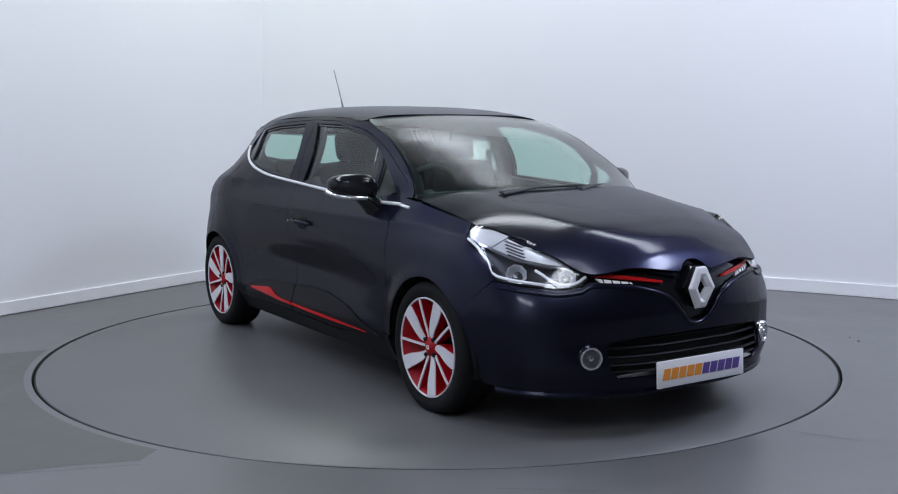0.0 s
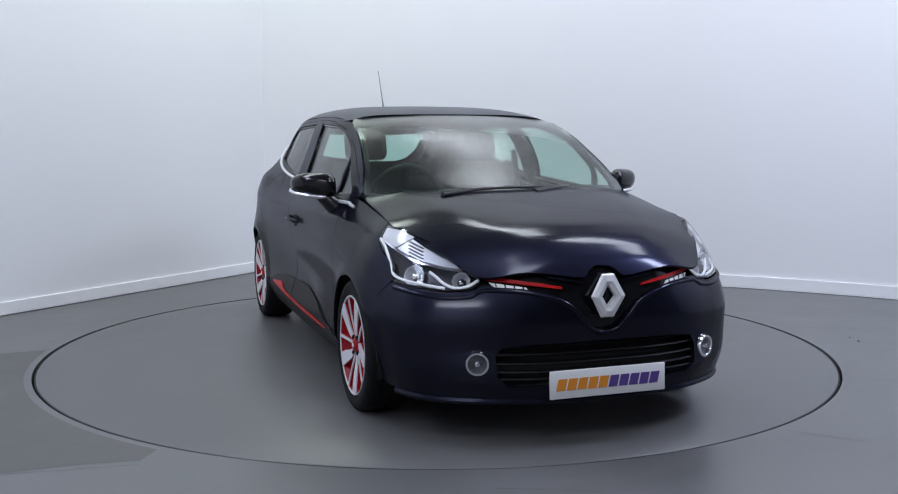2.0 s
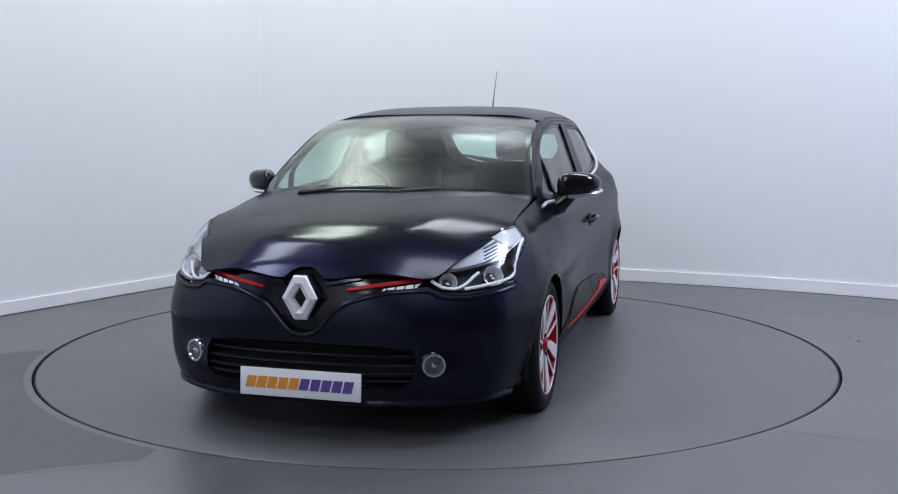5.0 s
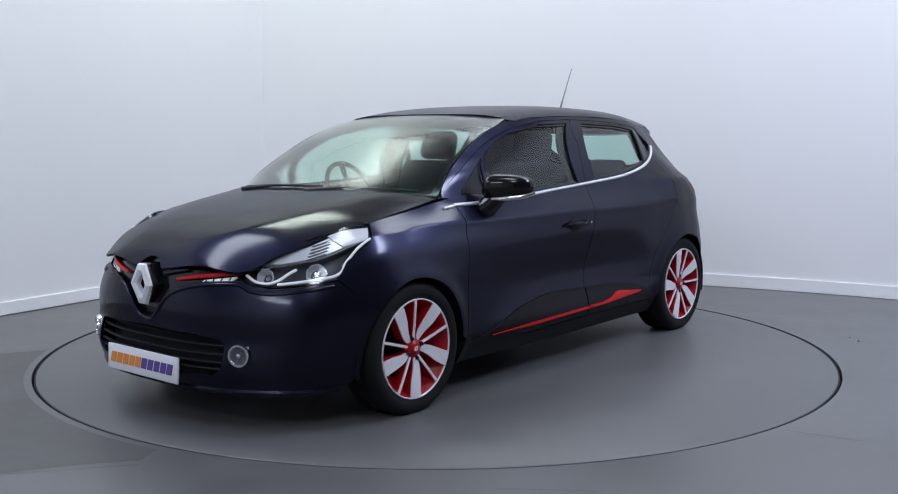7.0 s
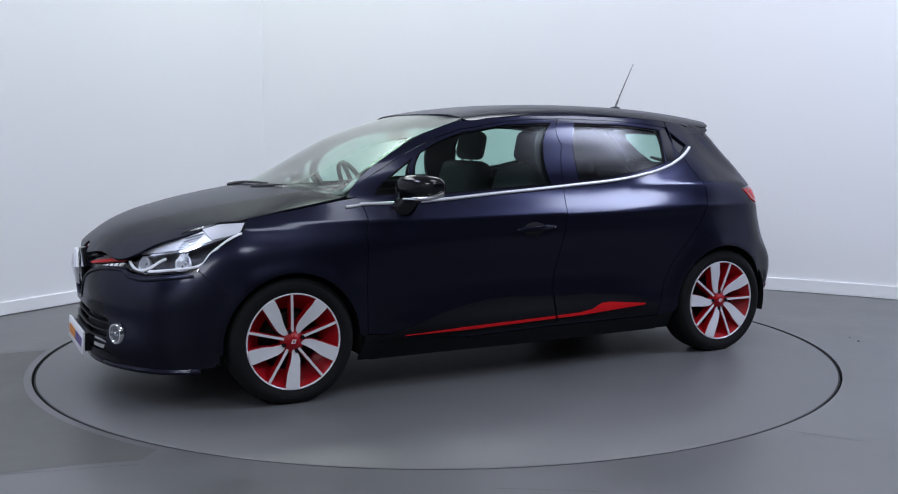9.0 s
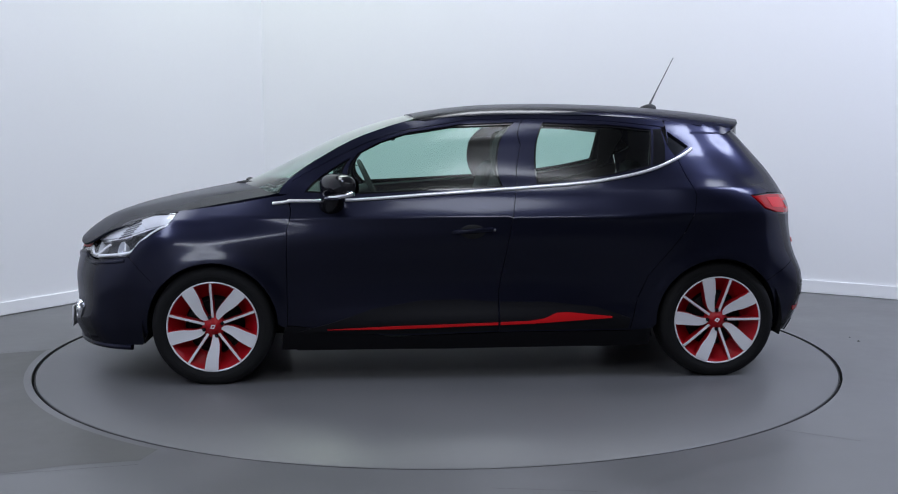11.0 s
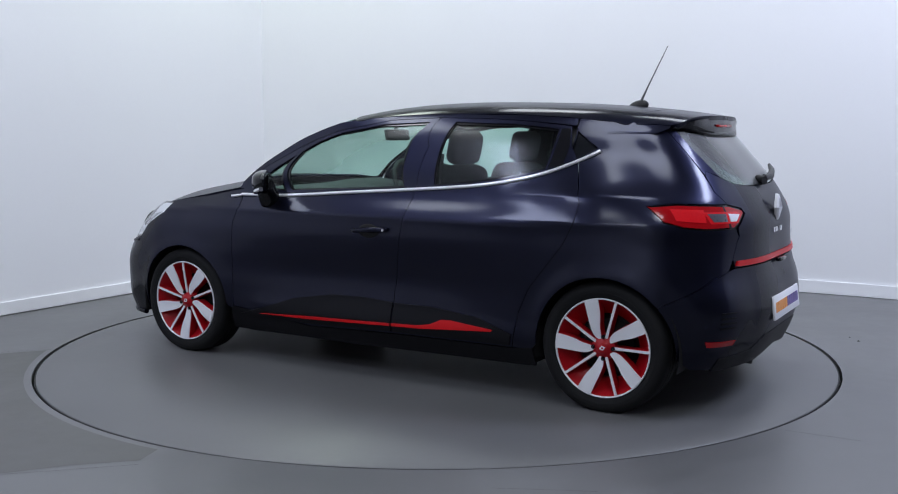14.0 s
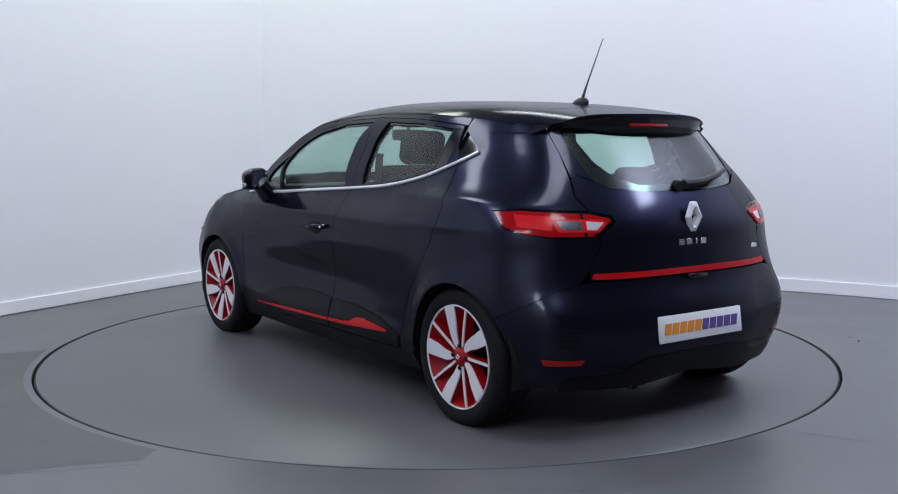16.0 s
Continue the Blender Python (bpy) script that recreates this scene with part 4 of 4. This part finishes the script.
def build_rear():
    TAILO = [("x", -2.768, .943), ("x", -2.848, .874), ("x", -2.93, .848), ("r", .68, .838), ("r", .53, .838), ("r", .437, .90), ("r", .44, .918), ("r", .52, .938), ("x", -2.88, .951)]
    for flip in (False, True):
        root = new("tail_lamp")
        root.parent = car
        uv = on_body(TAILO)
        panel("lamp_body", body, grown(uv, .005), GLOSS, root, "black lamp rim", lift=-0.006, depth=0.03, mirror=flip)
        panel("red_lens", body, grown(uv, -.006), TAIL, root, "glossy dark red tail lens with a faint glow put in", lift=0.003, depth=0.01, mirror=flip)
        panel("lit_reflector", body, on_body([("x", -2.862, .930), ("x", -2.895, .880), ("r", .675, .868), ("r", .662, .925)]), TAILLIT, root, "red reflector block with a weak glow put in", lift=0.005, depth=0.004, mirror=flip)
        panel("clear_frame", body, on_body([("r", .668, .914), ("r", .655, .862), ("r", .50, .860), ("r", .462, .897), ("r", .485, .910)]), TAILLIT, root, "red surround of the clear section with a weak glow put in", lift=0.0045, depth=0.004, mirror=flip)
        panel("clear_section", body, on_body([("r", .655, .906), ("r", .640, .870), ("r", .565, .869), ("r", .562, .903)]), LAMPIN, root, "grey reversing section", lift=0.0065, depth=0.004, mirror=flip)
        panel("clear_section", body, on_body([("r", .545, .903), ("r", .548, .869), ("r", .510, .868), ("r", .475, .897)]), REFLECT, root, "white indicator section", lift=0.0065, depth=0.004, mirror=flip)
        panel("lamp_joint", body, on_body([("r", .559, .938), ("r", .562, .838), ("r", .549, .838), ("r", .549, .938)]), GLOSS, root, "black joint between the lamp halves", lift=0.0035, depth=0.006, mirror=flip)
        panel("rear_reflector", body, on_body([("r", .755, .352), ("r", .60, .347), ("r", .61, .325), ("r", .745, .328)]), REFLEX, car, "red bumper reflector", lift=0.004, depth=0.008, mirror=flip)
        for k in range(4):
            z = .405 + .022 * k
            panel("vent_slat", body, on_body([("r", .625, z), ("r", .715, z), ("r", .715, z + .009), ("r", .625, z + .007)]), CLAD, car, "thin black bumper vent slat", lift=0.003, depth=0.004, mirror=flip)
    half = on_body([("r", 0, .692), ("r", .535, .692), ("r", .545, .672), ("r", .52, .667), ("r", 0, .667)], closed=False)
    panel("tailgate_stripe", body, straight(mirrored(half, True)), RED, car, "red strip along the tailgate edge", lift=0.008, depth=0.01)
    half = on_body([("r", 0, .335), ("r", .30, .33), ("r", .42, .27), ("r", .66, .265), ("r", .66, .205), ("r", .3, .20), ("r", 0, .235)], closed=False)
    panel("diffuser", body, straight(mirrored(half, True)), CLAD, car, "black plastic lower bumper insert", lift=0.004, depth=0.02)
    bm = bmesh.new()
    box(bm, -3.19, -3.165, -.06, .06, .645, .664, .006)
    part("tailgate_release", bm, GLOSS, car, "black tailgate release")
    badge(car, -3.148, .905, 0.0, -1, .050, .066)
    # four small bright bars under the badge
    for k, y in enumerate((.075, .028, -.018, -.062)):
        P, N = surface(body, on_body([("r", abs(y), .800)], closed=False))
        bm = bmesh.new()
        box(bm, P[0][0] - .004, P[0][0] + .003, y - (.004 if k == 2 else .017), y + (.004 if k == 2 else .017), .787, .813, .0015, 1)
        part("badge_bar", bm, CHROME, car, "small bright bar")
    bm = bmesh.new()
    box(bm, -3.125, -3.115, -.47, -.43, .742, .762, .002, 1)
    part("badge_bar", bm, CHROME, car, "small bright bar")
    # spoiler
    def top(x, y):
        p = roof_skin(x, y)
        p[:, 2] += np.clip((-x - 2.64) / .3, 0, 1) * .004
        return p
    out = plan_outline([(-2.668, 0), (-2.65, .3), (-2.60, .517), (-2.70, .497), (-2.775, .478), (-2.825, .41), (-2.87, .2), (-2.88, 0)])
    sp = panel("spoiler", top, out, PAINT, car, "roof spoiler over the rear window", depth=0.022)
    for sg in (1, -1):
        rows = []
        for x in np.linspace(-2.50, -2.765, 12):
            ys = float(curve([-2.50, -2.60, -2.70, -2.775], [EDGEY[7] - .003, .516, .496, .477], x))
            p = body(*on_body([("x", max(x, -2.69), 1.262)], closed=False).T)[0]
            zt = float(top(np.array([x]), np.array([ys]))[0][2])
            rows.append([(x, sg * ys, zt - .004), (x, sg * (ys * .6 + p[1] * .4), zt * .55 + p[2] * .45), (max(x, p[0] - .02), sg * (p[1] + .002), p[2])])
        verts = [p for r in rows for p in r]
        faces = [(3 * i + k, 3 * i + k + 1, 3 * i + 4 + k, 3 * i + 3 + k) for i in range(11) for k in range(2)]
        link_mesh("spoiler_side", verts, faces if sg > 0 else [f[::-1] for f in faces], PAINT, car, "body-coloured end of the spoiler")
    # deep black face under the trailing edge, down to the glass
    rows = []
    for y in np.linspace(-.475, .475, 41):
        xe = float(curve([0, .2, .41, .478], [-2.877, -2.867, -2.822, -2.772], abs(y)))
        ze = float(top(np.array([xe]), np.array([y]))[0][2]) - .014
        zl = 1.248 + .050 * (abs(y) / .5) ** 3
        xl = float(body(*on_body([("r", abs(y) + 1e-4, zl)], closed=False).T)[0][0]) - .003
        rows.append([(xe, y, ze), (xe + .004 + .25 * max(0, xl - xe), y, ze - .022), (xl, y, min(zl, ze - .03)), (xl + .05, y, min(zl, ze - .03) + .01)])
    verts = [p for r in rows for p in r]
    faces = [(4 * i + k, 4 * i + k + 1, 4 * i + 5 + k, 4 * i + 4 + k) for i in range(40) for k in range(3)]
    link_mesh("spoiler_underside", verts, faces, GLOSS, car, "gloss black underside of the spoiler")
    bm = bmesh.new()
    box(bm, -2.884, -2.85, -.12, .12, 1.292, 1.306, .004)
    part("brake_lamp", bm, REFLEX, car, "high dark red brake lamp")
    # rear wiper
    bm = bmesh.new()
    tube(bm, [(-3.075, -.02, 1.045), (-3.085, -.12, 1.052), (-3.06, -.25, 1.075), (-3.02, -.36, 1.10)], [.018, .018, .015, .008], 8)
    tube(bm, [(-3.09, .02, 1.035), (-3.05, .0, 1.04)], .022, 12)
    part("rear_wiper", bm, PLASTIC, car, "black rear wiper")
    # exhaust
    bm = bmesh.new()
    revolve(bm, [(.018, 0), (.022, 0), (.022, .25), (.018, .25)], 20, "x", (-3.13, .32, .205))
    part("exhaust_tip", bm, CABIN, car, "dull steel exhaust tip")


def build_aerial():
    root = new("aerial")
    root.parent = car
    bm = bmesh.new()
    bmesh.ops.create_uvsphere(bm, u_segments=20, v_segments=10, radius=1)
    for v in bm.verts:
        v.co = Vector((-2.425 + v.co.x * .055 - .02 * max(0, v.co.z), v.co.y * .026, 1.400 + max(-.2, v.co.z) * .036))
    part("aerial_base", bm, PLASTIC, root, "black fin-shaped aerial base")
    bm = bmesh.new()
    tube(bm, [(-2.44, 0, 1.425), (-2.475, 0, 1.500), (-2.578, 0, 1.706)], [.008, .0040, .0022], 8)
    part("mast", bm, GREY, root, "thin grey whip aerial")


def build_wipers():
    for pts in ([(-.07, .08, .992), (-.12, .25, .999), (-.22, .48, .995), (-.30, .60, .985)], [(-.07, -.40, .985), (-.075, -.2, .998), (-.085, 0, 1.003), (-.10, .15, 1.003)]):
        bm = bmesh.new()
        tube(bm, spline(pts, .03), .0065, 8)
        tube(bm, [Vector(pts[0]) + Vector((.03, 0, -.01)), Vector(pts[1])], [.011, .007], 8)
        part("windscreen_wiper", bm, PLASTIC, car, "black windscreen wiper")
    panel("cowl", screen, np.concatenate([spline([(0, .955), (.5, .945), (.96, .935), (.975, .968), (.6, .985), (.3, .993), (0, .998)], .03), (spline([(0, .955), (.5, .945), (.96, .935), (.975, .968), (.6, .985), (.3, .993), (0, .998)], .03)[::-1] * [-1, 1])[1:-1]]), PLASTIC, car, "black plastic cowl under the windscreen", lift=-0.004)
    # black band round the windscreen glass
    o = wsl
    c = np.array([0, 1.17])
    i = c + (o - c) * [.965, .95]
    panel("screen_band", screen, o, GLOSS, car, "black printed band round the windscreen", [i], lift=-0.006, depth=0.003, step=0.05)


# ---- wheels ----
def build_wheel():
    root = new("wheel")
    bm = bmesh.new()
    revolve(bm, [(.150, -.19), (.150, -.085), (.170, -.065), (.198, -.040), (.212, -.016), (.2205, -.004)], 72)
    part("rim_barrel", bm, REDW, root, "dark red dished rim barrel")
    bm = bmesh.new()
    revolve(bm, [(.2205, -.010), (.2220, -.001), (.2250, .0015), (.2285, .0005), (.2295, -.008)], 72)
    part("rim_lip", bm, SILVER, root, "machined silver rim lip")
    bm = bmesh.new()
    revolve(bm, [(.001, -.085), (.125, -.085), (.128, -.09), (.128, -.10)], 48)
    revolve(bm, [(.001, -.105), (.152, -.105)], 48)
    part("brake_disc", bm, UNDER, root, "dark brake disc behind the spokes")
    # face: u along x, v along z of the wheel
    def face(u, v):
        r = np.hypot(u, v)
        return np.stack([-u, .000 - .028 * np.clip(1 - r / .222, 0, 1) ** 1.3, v], -1)
    for k in range(5):
        b = radians(72 * k)
        def turn(p, b=b):
            return np.array([(x * math.cos(b) - y * math.sin(b), x * math.sin(b) + y * math.cos(b)) for x, y in p])
        # broad blade that leans round the hub
        blade = [(.040, .000), (.062, -.004), (.10, -.011), (.146, -.026), (.185, -.033), (.2175, -.036), (.2215, -.020), (.2222, .004), (.2200, .029), (.195, .031), (.17, .032), (.12, .034), (.085, .033), (.060, .026), (.045, .014)]
        edge = spline(blade, .008, True)
        panel("spoke", face, turn(edge), SILVER, root, "broad machined silver spoke", lift=0.002, depth=0.006, step=0.012)
        panel("spoke_back", face, turn(grown(edge, .0015)), REDW, root, "red painted side of the spoke", lift=-0.004, depth=0.045, step=0.03)
        a = radians(-32)
        thin = [(.045, -.0062), (.13, -.0056), (.2205, -.0060), (.2205, .0060), (.13, .0056), (.045, .0062)]
        thin = [(x * math.cos(a) - y * math.sin(a), x * math.sin(a) + y * math.cos(a)) for x, y in straight(thin, .01)]
        panel("thin_spoke", face, turn(thin), SILVER, root, "thin machined silver spoke", lift=0.001, depth=0.006, step=0.02)
        panel("spoke_back", face, turn(grown(thin, .0015)), REDW, root, "red painted side of the spoke", lift=-0.005, depth=0.045, step=0.03)
    for k in range(4):
        bm = bmesh.new()
        q = radians(90 * k - 15)
        revolve(bm, [(.001, .006), (.0075, .006), (.010, .002), (.010, -.012)], 12, "y", (-.050 * math.cos(q), -.016, .048 * math.sin(q)))
        part("wheel_bolt", bm, GLOSS, root)
    bm = bmesh.new()
    revolve(bm, [(.001, -.006), (.020, -.006), (.026, -.009), (.029, -.013), (.046, -.021), (.056, -.026), (.060, -.05)], 36)
    part("hub_cap", bm, REDW, root, "red hub cap")
    bm = bmesh.new()
    rr = []
    for kk, d in ((1.0, -.006), (.8, -.003), (.5, -.004), (.45, -.006)):
        rr.append([bm.verts.new((a * .012 * kk, d, c * .016 * kk)) for a, c in ((1, 0), (0, 1), (-1, 0), (0, -1))])
    for i in range(3):
        for k in range(4):
            bm.faces.new((rr[i][k], rr[i][(k + 1) % 4], rr[i + 1][(k + 1) % 4], rr[i + 1][k]))
    part("hub_badge", bm, SILVER, root, "tiny bright diamond", False)
    return root


def build_tyre(wheel, m):
    """A tyre that spreads flat where it stands on the deck."""
    bm = bmesh.new()
    tread = [(.3060, -.060), (.3015, -.062), (.3015, -.069), (.3060, -.071), (.3062, -.099), (.3015, -.101), (.3015, -.108), (.3062, -.110), (.3060, -.140)]
    revolve(bm, [(.2250, -.012), (.2300, -.004), (.2390, .0005), (.2560, .0045), (.2580, .0035), (.2600, .0045), (.2800, .0010), (.2940, -.008), (.3020, -.022), (.3050, -.040)] + tread + [(.3020, -.176), (.2940, -.190), (.270, -.202), (.240, -.205), (.222, -.200)], 96)
    for v in bm.verts:
        p = m @ v.co
        if p.z < .0005:
            v.co = m.inverted() @ Vector((p.x, p.y, .0005))
    part("tyre", bm, RUBBER, wheel, "black low-profile tyre")


def build_wheels():
    first = build_wheel()
    first.parent = car
    first.matrix_basis = pose(FW, .858, .297) @ pose(0, 0, 0, 0, 180 - 56, 0)
    made = [(first, first.matrix_basis.copy())]
    for x, side, turn in ((RW, 1, 75), (FW, -1, 114), (RW, -1, 98)):
        m = pose(x, side * .858, .297, 0, 0, 0 if side > 0 else 180) @ pose(0, 0, 0, 0, 180 - turn, 0)
        made.append((copy_thing(first, m), m))
    for wheel, m in made:
        build_tyre(wheel, m)
    # inner wheel arches
    for x in (FW, RW):
        for sg in (1, -1):
            bm = bmesh.new()
            n = 28
            R = .352
            rows = []
            for y in (.56, .835):
                rows.append([bm.verts.new((x + R * math.cos(radians(a)), sg * y, .297 + R * math.sin(radians(a)))) for a in np.linspace(-14, 194, n)])
            for k in range(n - 1):
                bm.faces.new((rows[0][k], rows[0][k + 1], rows[1][k + 1], rows[1][k]))
            bm.faces.new(rows[0])
            part("arch_liner", bm, UNDER, car, "black wheel arch liner")


def build_inside():
    # floor pan, engine bay and boot: added blocks keep daylight out of shut lines
    for name, boxes, label in (("floor_pan", [(-2.20, -.40, -.78, .78, .150, .30)], "black floor pan"), ("engine_light_stop", [(-.42, .60, -.56, .56, .20, .60)], "black block that keeps light out of the engine bay"),
                               ("bonnet_light_stop", [(-.42, .30, -.62, .62, .602, .80)], "black block that keeps light out under the bonnet"), ("boot_light_stop", [(-2.98, -2.205, -.56, .56, .235, .62)], "black block under the boot that keeps light out"),
                               ("boot_floor_light_stop", [(-3.04, -2.30, -.62, .62, .622, .82)], "black block in the boot that keeps light out")):
        bm = bmesh.new()
        for b in boxes:
            box(bm, *b, .02)
        part(name, bm, UNDER, car, label)
    sides("door_card", [("x", -.40, .28), ("x", -.40, .90), ("x", -.80, .91), ("x", -1.2, .935), ("x", -1.6, .96), ("x", -2.1, 1.0), ("x", -2.42, 1.10), ("x", -2.44, .70), ("x", -2.2, .55), ("x", -2.12, .28)], CABIN, "black door lining", lift=-0.045, depth=0.01)
    sides("inner_pillar", [("x", -1.49, .95), ("x", -1.55, 1.345), ("x", -1.70, 1.345), ("x", -1.64, .95)], CABIN, "black inner door pillar", lift=-0.03, depth=0.02)
    sides("inner_rear_pillar", [("x", -2.29, 1.06), ("x", -2.29, 1.32), ("x", -2.40, 1.32), ("x", -2.43, 1.27), ("x", -2.40, 1.20), ("x", -2.36, 1.10)], CABIN, "", lift=-0.035, depth=0.01)
    sides("inner_rear_side", [("x", -2.46, 1.32), ("x", -2.40, .80), ("r", .56, .80), ("r", .54, 1.05), ("r", .50, 1.2), ("r", .47, 1.32)], CABIN, "", lift=-0.03, depth=0.01)
    def lining(x, y):
        return (roof_skin(x, y) - [0, 0, .035])
    panel("headlining", lining, roof * .985 + [-.03, 0], LINING, car, "pale grey headlining", depth=0.01)
    # dashboard
    bm = bmesh.new()
    prof = [(-.12, .90), (-.22, .945), (-.42, .955), (-.60, .925), (-.68, .86), (-.66, .70), (-.60, .55), (-.30, .50)]
    rows = []
    for y in (-.70, -.5, -.2, .1, .4, .70):
        rows.append([bm.verts.new((x, y, z + (.02 if (y in (-.5, -.2)) and 2 <= i <= 3 else 0))) for i, (x, z) in enumerate(prof)])
    for a, b in zip(rows, rows[1:]):
        for k in range(len(prof) - 1):
            bm.faces.new((a[k], a[k + 1], b[k + 1], b[k]))
    bmesh.ops.bevel(bm, geom=[e for e in bm.edges if not e.is_boundary], offset=.012, segments=2, affect="EDGES")
    part("dashboard", bm, CABIN, car, "black moulded dashboard")
    bm = bmesh.new()
    c = Vector((-.80, -.36, .93))
    tl = pose(0, 0, 0, 0, -64, 0)
    tube(bm, [c + tl.to_3x3() @ Vector((.18 * math.cos(a), .18 * math.sin(a), 0)) for a in np.linspace(0, 2 * math.pi, 40, endpoint=False)], .014, 8, True)
    for a in (radians(0), radians(90), radians(180), radians(270)):
        tube(bm, [c, c + tl.to_3x3() @ Vector((.175 * math.cos(a), .175 * math.sin(a), 0))], .014, 8)
    tube(bm, [c + Vector((.02, 0, 0)), c + Vector((.16, 0, -.06))], .04, 12)
    part("steering_wheel", bm, CABIN, car, "black three-spoke steering wheel")
    for y in (-.36, .36):
        seat = new("front_seat")
        seat.parent = car
        bm = bmesh.new()
        box(bm, -1.40, -.92, y - .25, y + .25, .42, .58, .06, 4)
        part("cushion", bm, CLOTH, seat)
        bm = bmesh.new()
        box(bm, -.07, .07, -.25, .25, 0, .62, .06, 4, pose(-1.38, y, .50, 0, -18, 0))
        part("seat_back", bm, CLOTH, seat)
        bm = bmesh.new()
        box(bm, -.05, .05, -.13, .13, .0, .18, .045, 4, pose(-1.575, y, 1.10, 0, -12, 0))
        part("headrest", bm, CLOTH, seat)
        bm = bmesh.new()
        for d in (-.06, .06):
            tube(bm, [(-1.55, y + d, 1.06), (-1.585, y + d, 1.16)], .007, 8)
        part("headrest_post", bm, CHROME, seat)
    bench = new("rear_bench")
    bench.parent = car
    bm = bmesh.new()
    box(bm, -2.25, -1.78, -.62, .62, .42, .58, .06, 4)
    part("cushion", bm, CLOTH, bench)
    bm = bmesh.new()
    box(bm, -.07, .07, -.60, .60, 0, .50, .05, 4, pose(-2.25, 0, .50, 0, -20, 0))
    part("seat_back", bm, CLOTH, bench)
    for y in (-.38, 0, .38):
        bm = bmesh.new()
        box(bm, -.045, .045, -.13, .13, 0, .12 if y else .08, .04, 4, pose(-2.42, y, .975, 0, -12, 0))
        part("headrest", bm, CLOTH, bench)
    bm = bmesh.new()
    box(bm, -.012, .012, -.12, .12, -.033, .033, .01, 3, pose(-.92, 0, 1.255, 0, 12, 0))
    tube(bm, [(-.91, 0, 1.285), (-.93, 0, 1.34)], .012, 8)
    box(bm, -.97, -.90, -.06, .06, 1.30, 1.345, .015)
    part("rear_view_mirror", bm, CABIN, car, "black rear-view mirror")
    bm = bmesh.new()
    box(bm, -2.95, -2.45, -.55, .55, .90, .92, .008)
    part("parcel_shelf", bm, CABIN, car, "black parcel shelf")
    for sg in (1, -1):
        bm = bmesh.new()
        tube(bm, [(-1.62, sg * .64, 1.16), (-1.60, sg * .66, .9), (-1.5, sg * .62, .55)], .022, 6, flat=.15)
        part("seat_belt", bm, CABIN, car, "black seat belt")


build_windows()
build_sills()
build_handles()
build_mirrors()
build_front()
build_bumper_edge()
build_headlamps()
build_plates()
build_rear()
build_aerial()
build_wipers()
build_wheels()
build_inside()


# ---- build the setting and light it ----
build_room()
floor_marks()
turntable = build_turntable()
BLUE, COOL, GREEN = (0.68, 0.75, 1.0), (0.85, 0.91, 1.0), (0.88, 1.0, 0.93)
# all panels hang out of view; their number, places and watts are assumed
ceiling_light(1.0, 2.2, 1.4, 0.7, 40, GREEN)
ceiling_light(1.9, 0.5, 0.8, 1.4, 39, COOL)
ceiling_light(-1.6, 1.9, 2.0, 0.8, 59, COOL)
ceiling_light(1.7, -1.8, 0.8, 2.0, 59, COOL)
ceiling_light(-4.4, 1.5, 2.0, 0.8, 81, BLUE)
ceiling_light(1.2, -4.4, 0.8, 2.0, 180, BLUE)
# fill panel added to keep the floor lit
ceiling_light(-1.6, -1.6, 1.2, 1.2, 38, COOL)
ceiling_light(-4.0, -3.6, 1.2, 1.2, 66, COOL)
# fill panel added behind the camera to brighten west wall and car sides
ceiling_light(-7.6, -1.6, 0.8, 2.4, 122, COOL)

# heading of the car in degrees, second by second
HEADING = [(0, -57.25), (0.5, -58.32), (1.0, -61.09), (1.5, -65.17), (2.0, -70.97), (2.5, -76.69), (3.0, -82.75), (3.5, -88.45), (4.0, -94.54), (4.2, -96.86),
           (6.3, -122.0), (6.5, -124.17), (7.0, -130.25), (7.5, -135.88), (8.0, -141.93), (8.5, -147.59), (9.0, -153.47), (9.2, -155.64), (11.3, -179.9), (11.5, -182.29),
           (12.0, -188.25), (12.5, -193.73), (13.0, -199.63), (13.5, -205.35), (14.0, -211.33), (14.5, -217.10), (15.0, -223.22), (15.5, -228.99), (16.0, -235.05)]


def motions():
    ts, hs = zip(*HEADING)
    times = sorted(set(ts) | {4.6, 5.0, 5.4, 5.8, 9.6, 10.0, 10.4, 10.8})
    car_rows, deck_rows = [], []
    for t in times:
        turn = pose(0, 0, 0, 0, 0, float(curve(ts, hs, t)))
        car_rows.append((t, turn @ pose(1.1926, 0.0252, 0)))
        deck_rows.append((t, turn))
    walk(car, car_rows)
    walk(turntable, deck_rows)


motions()
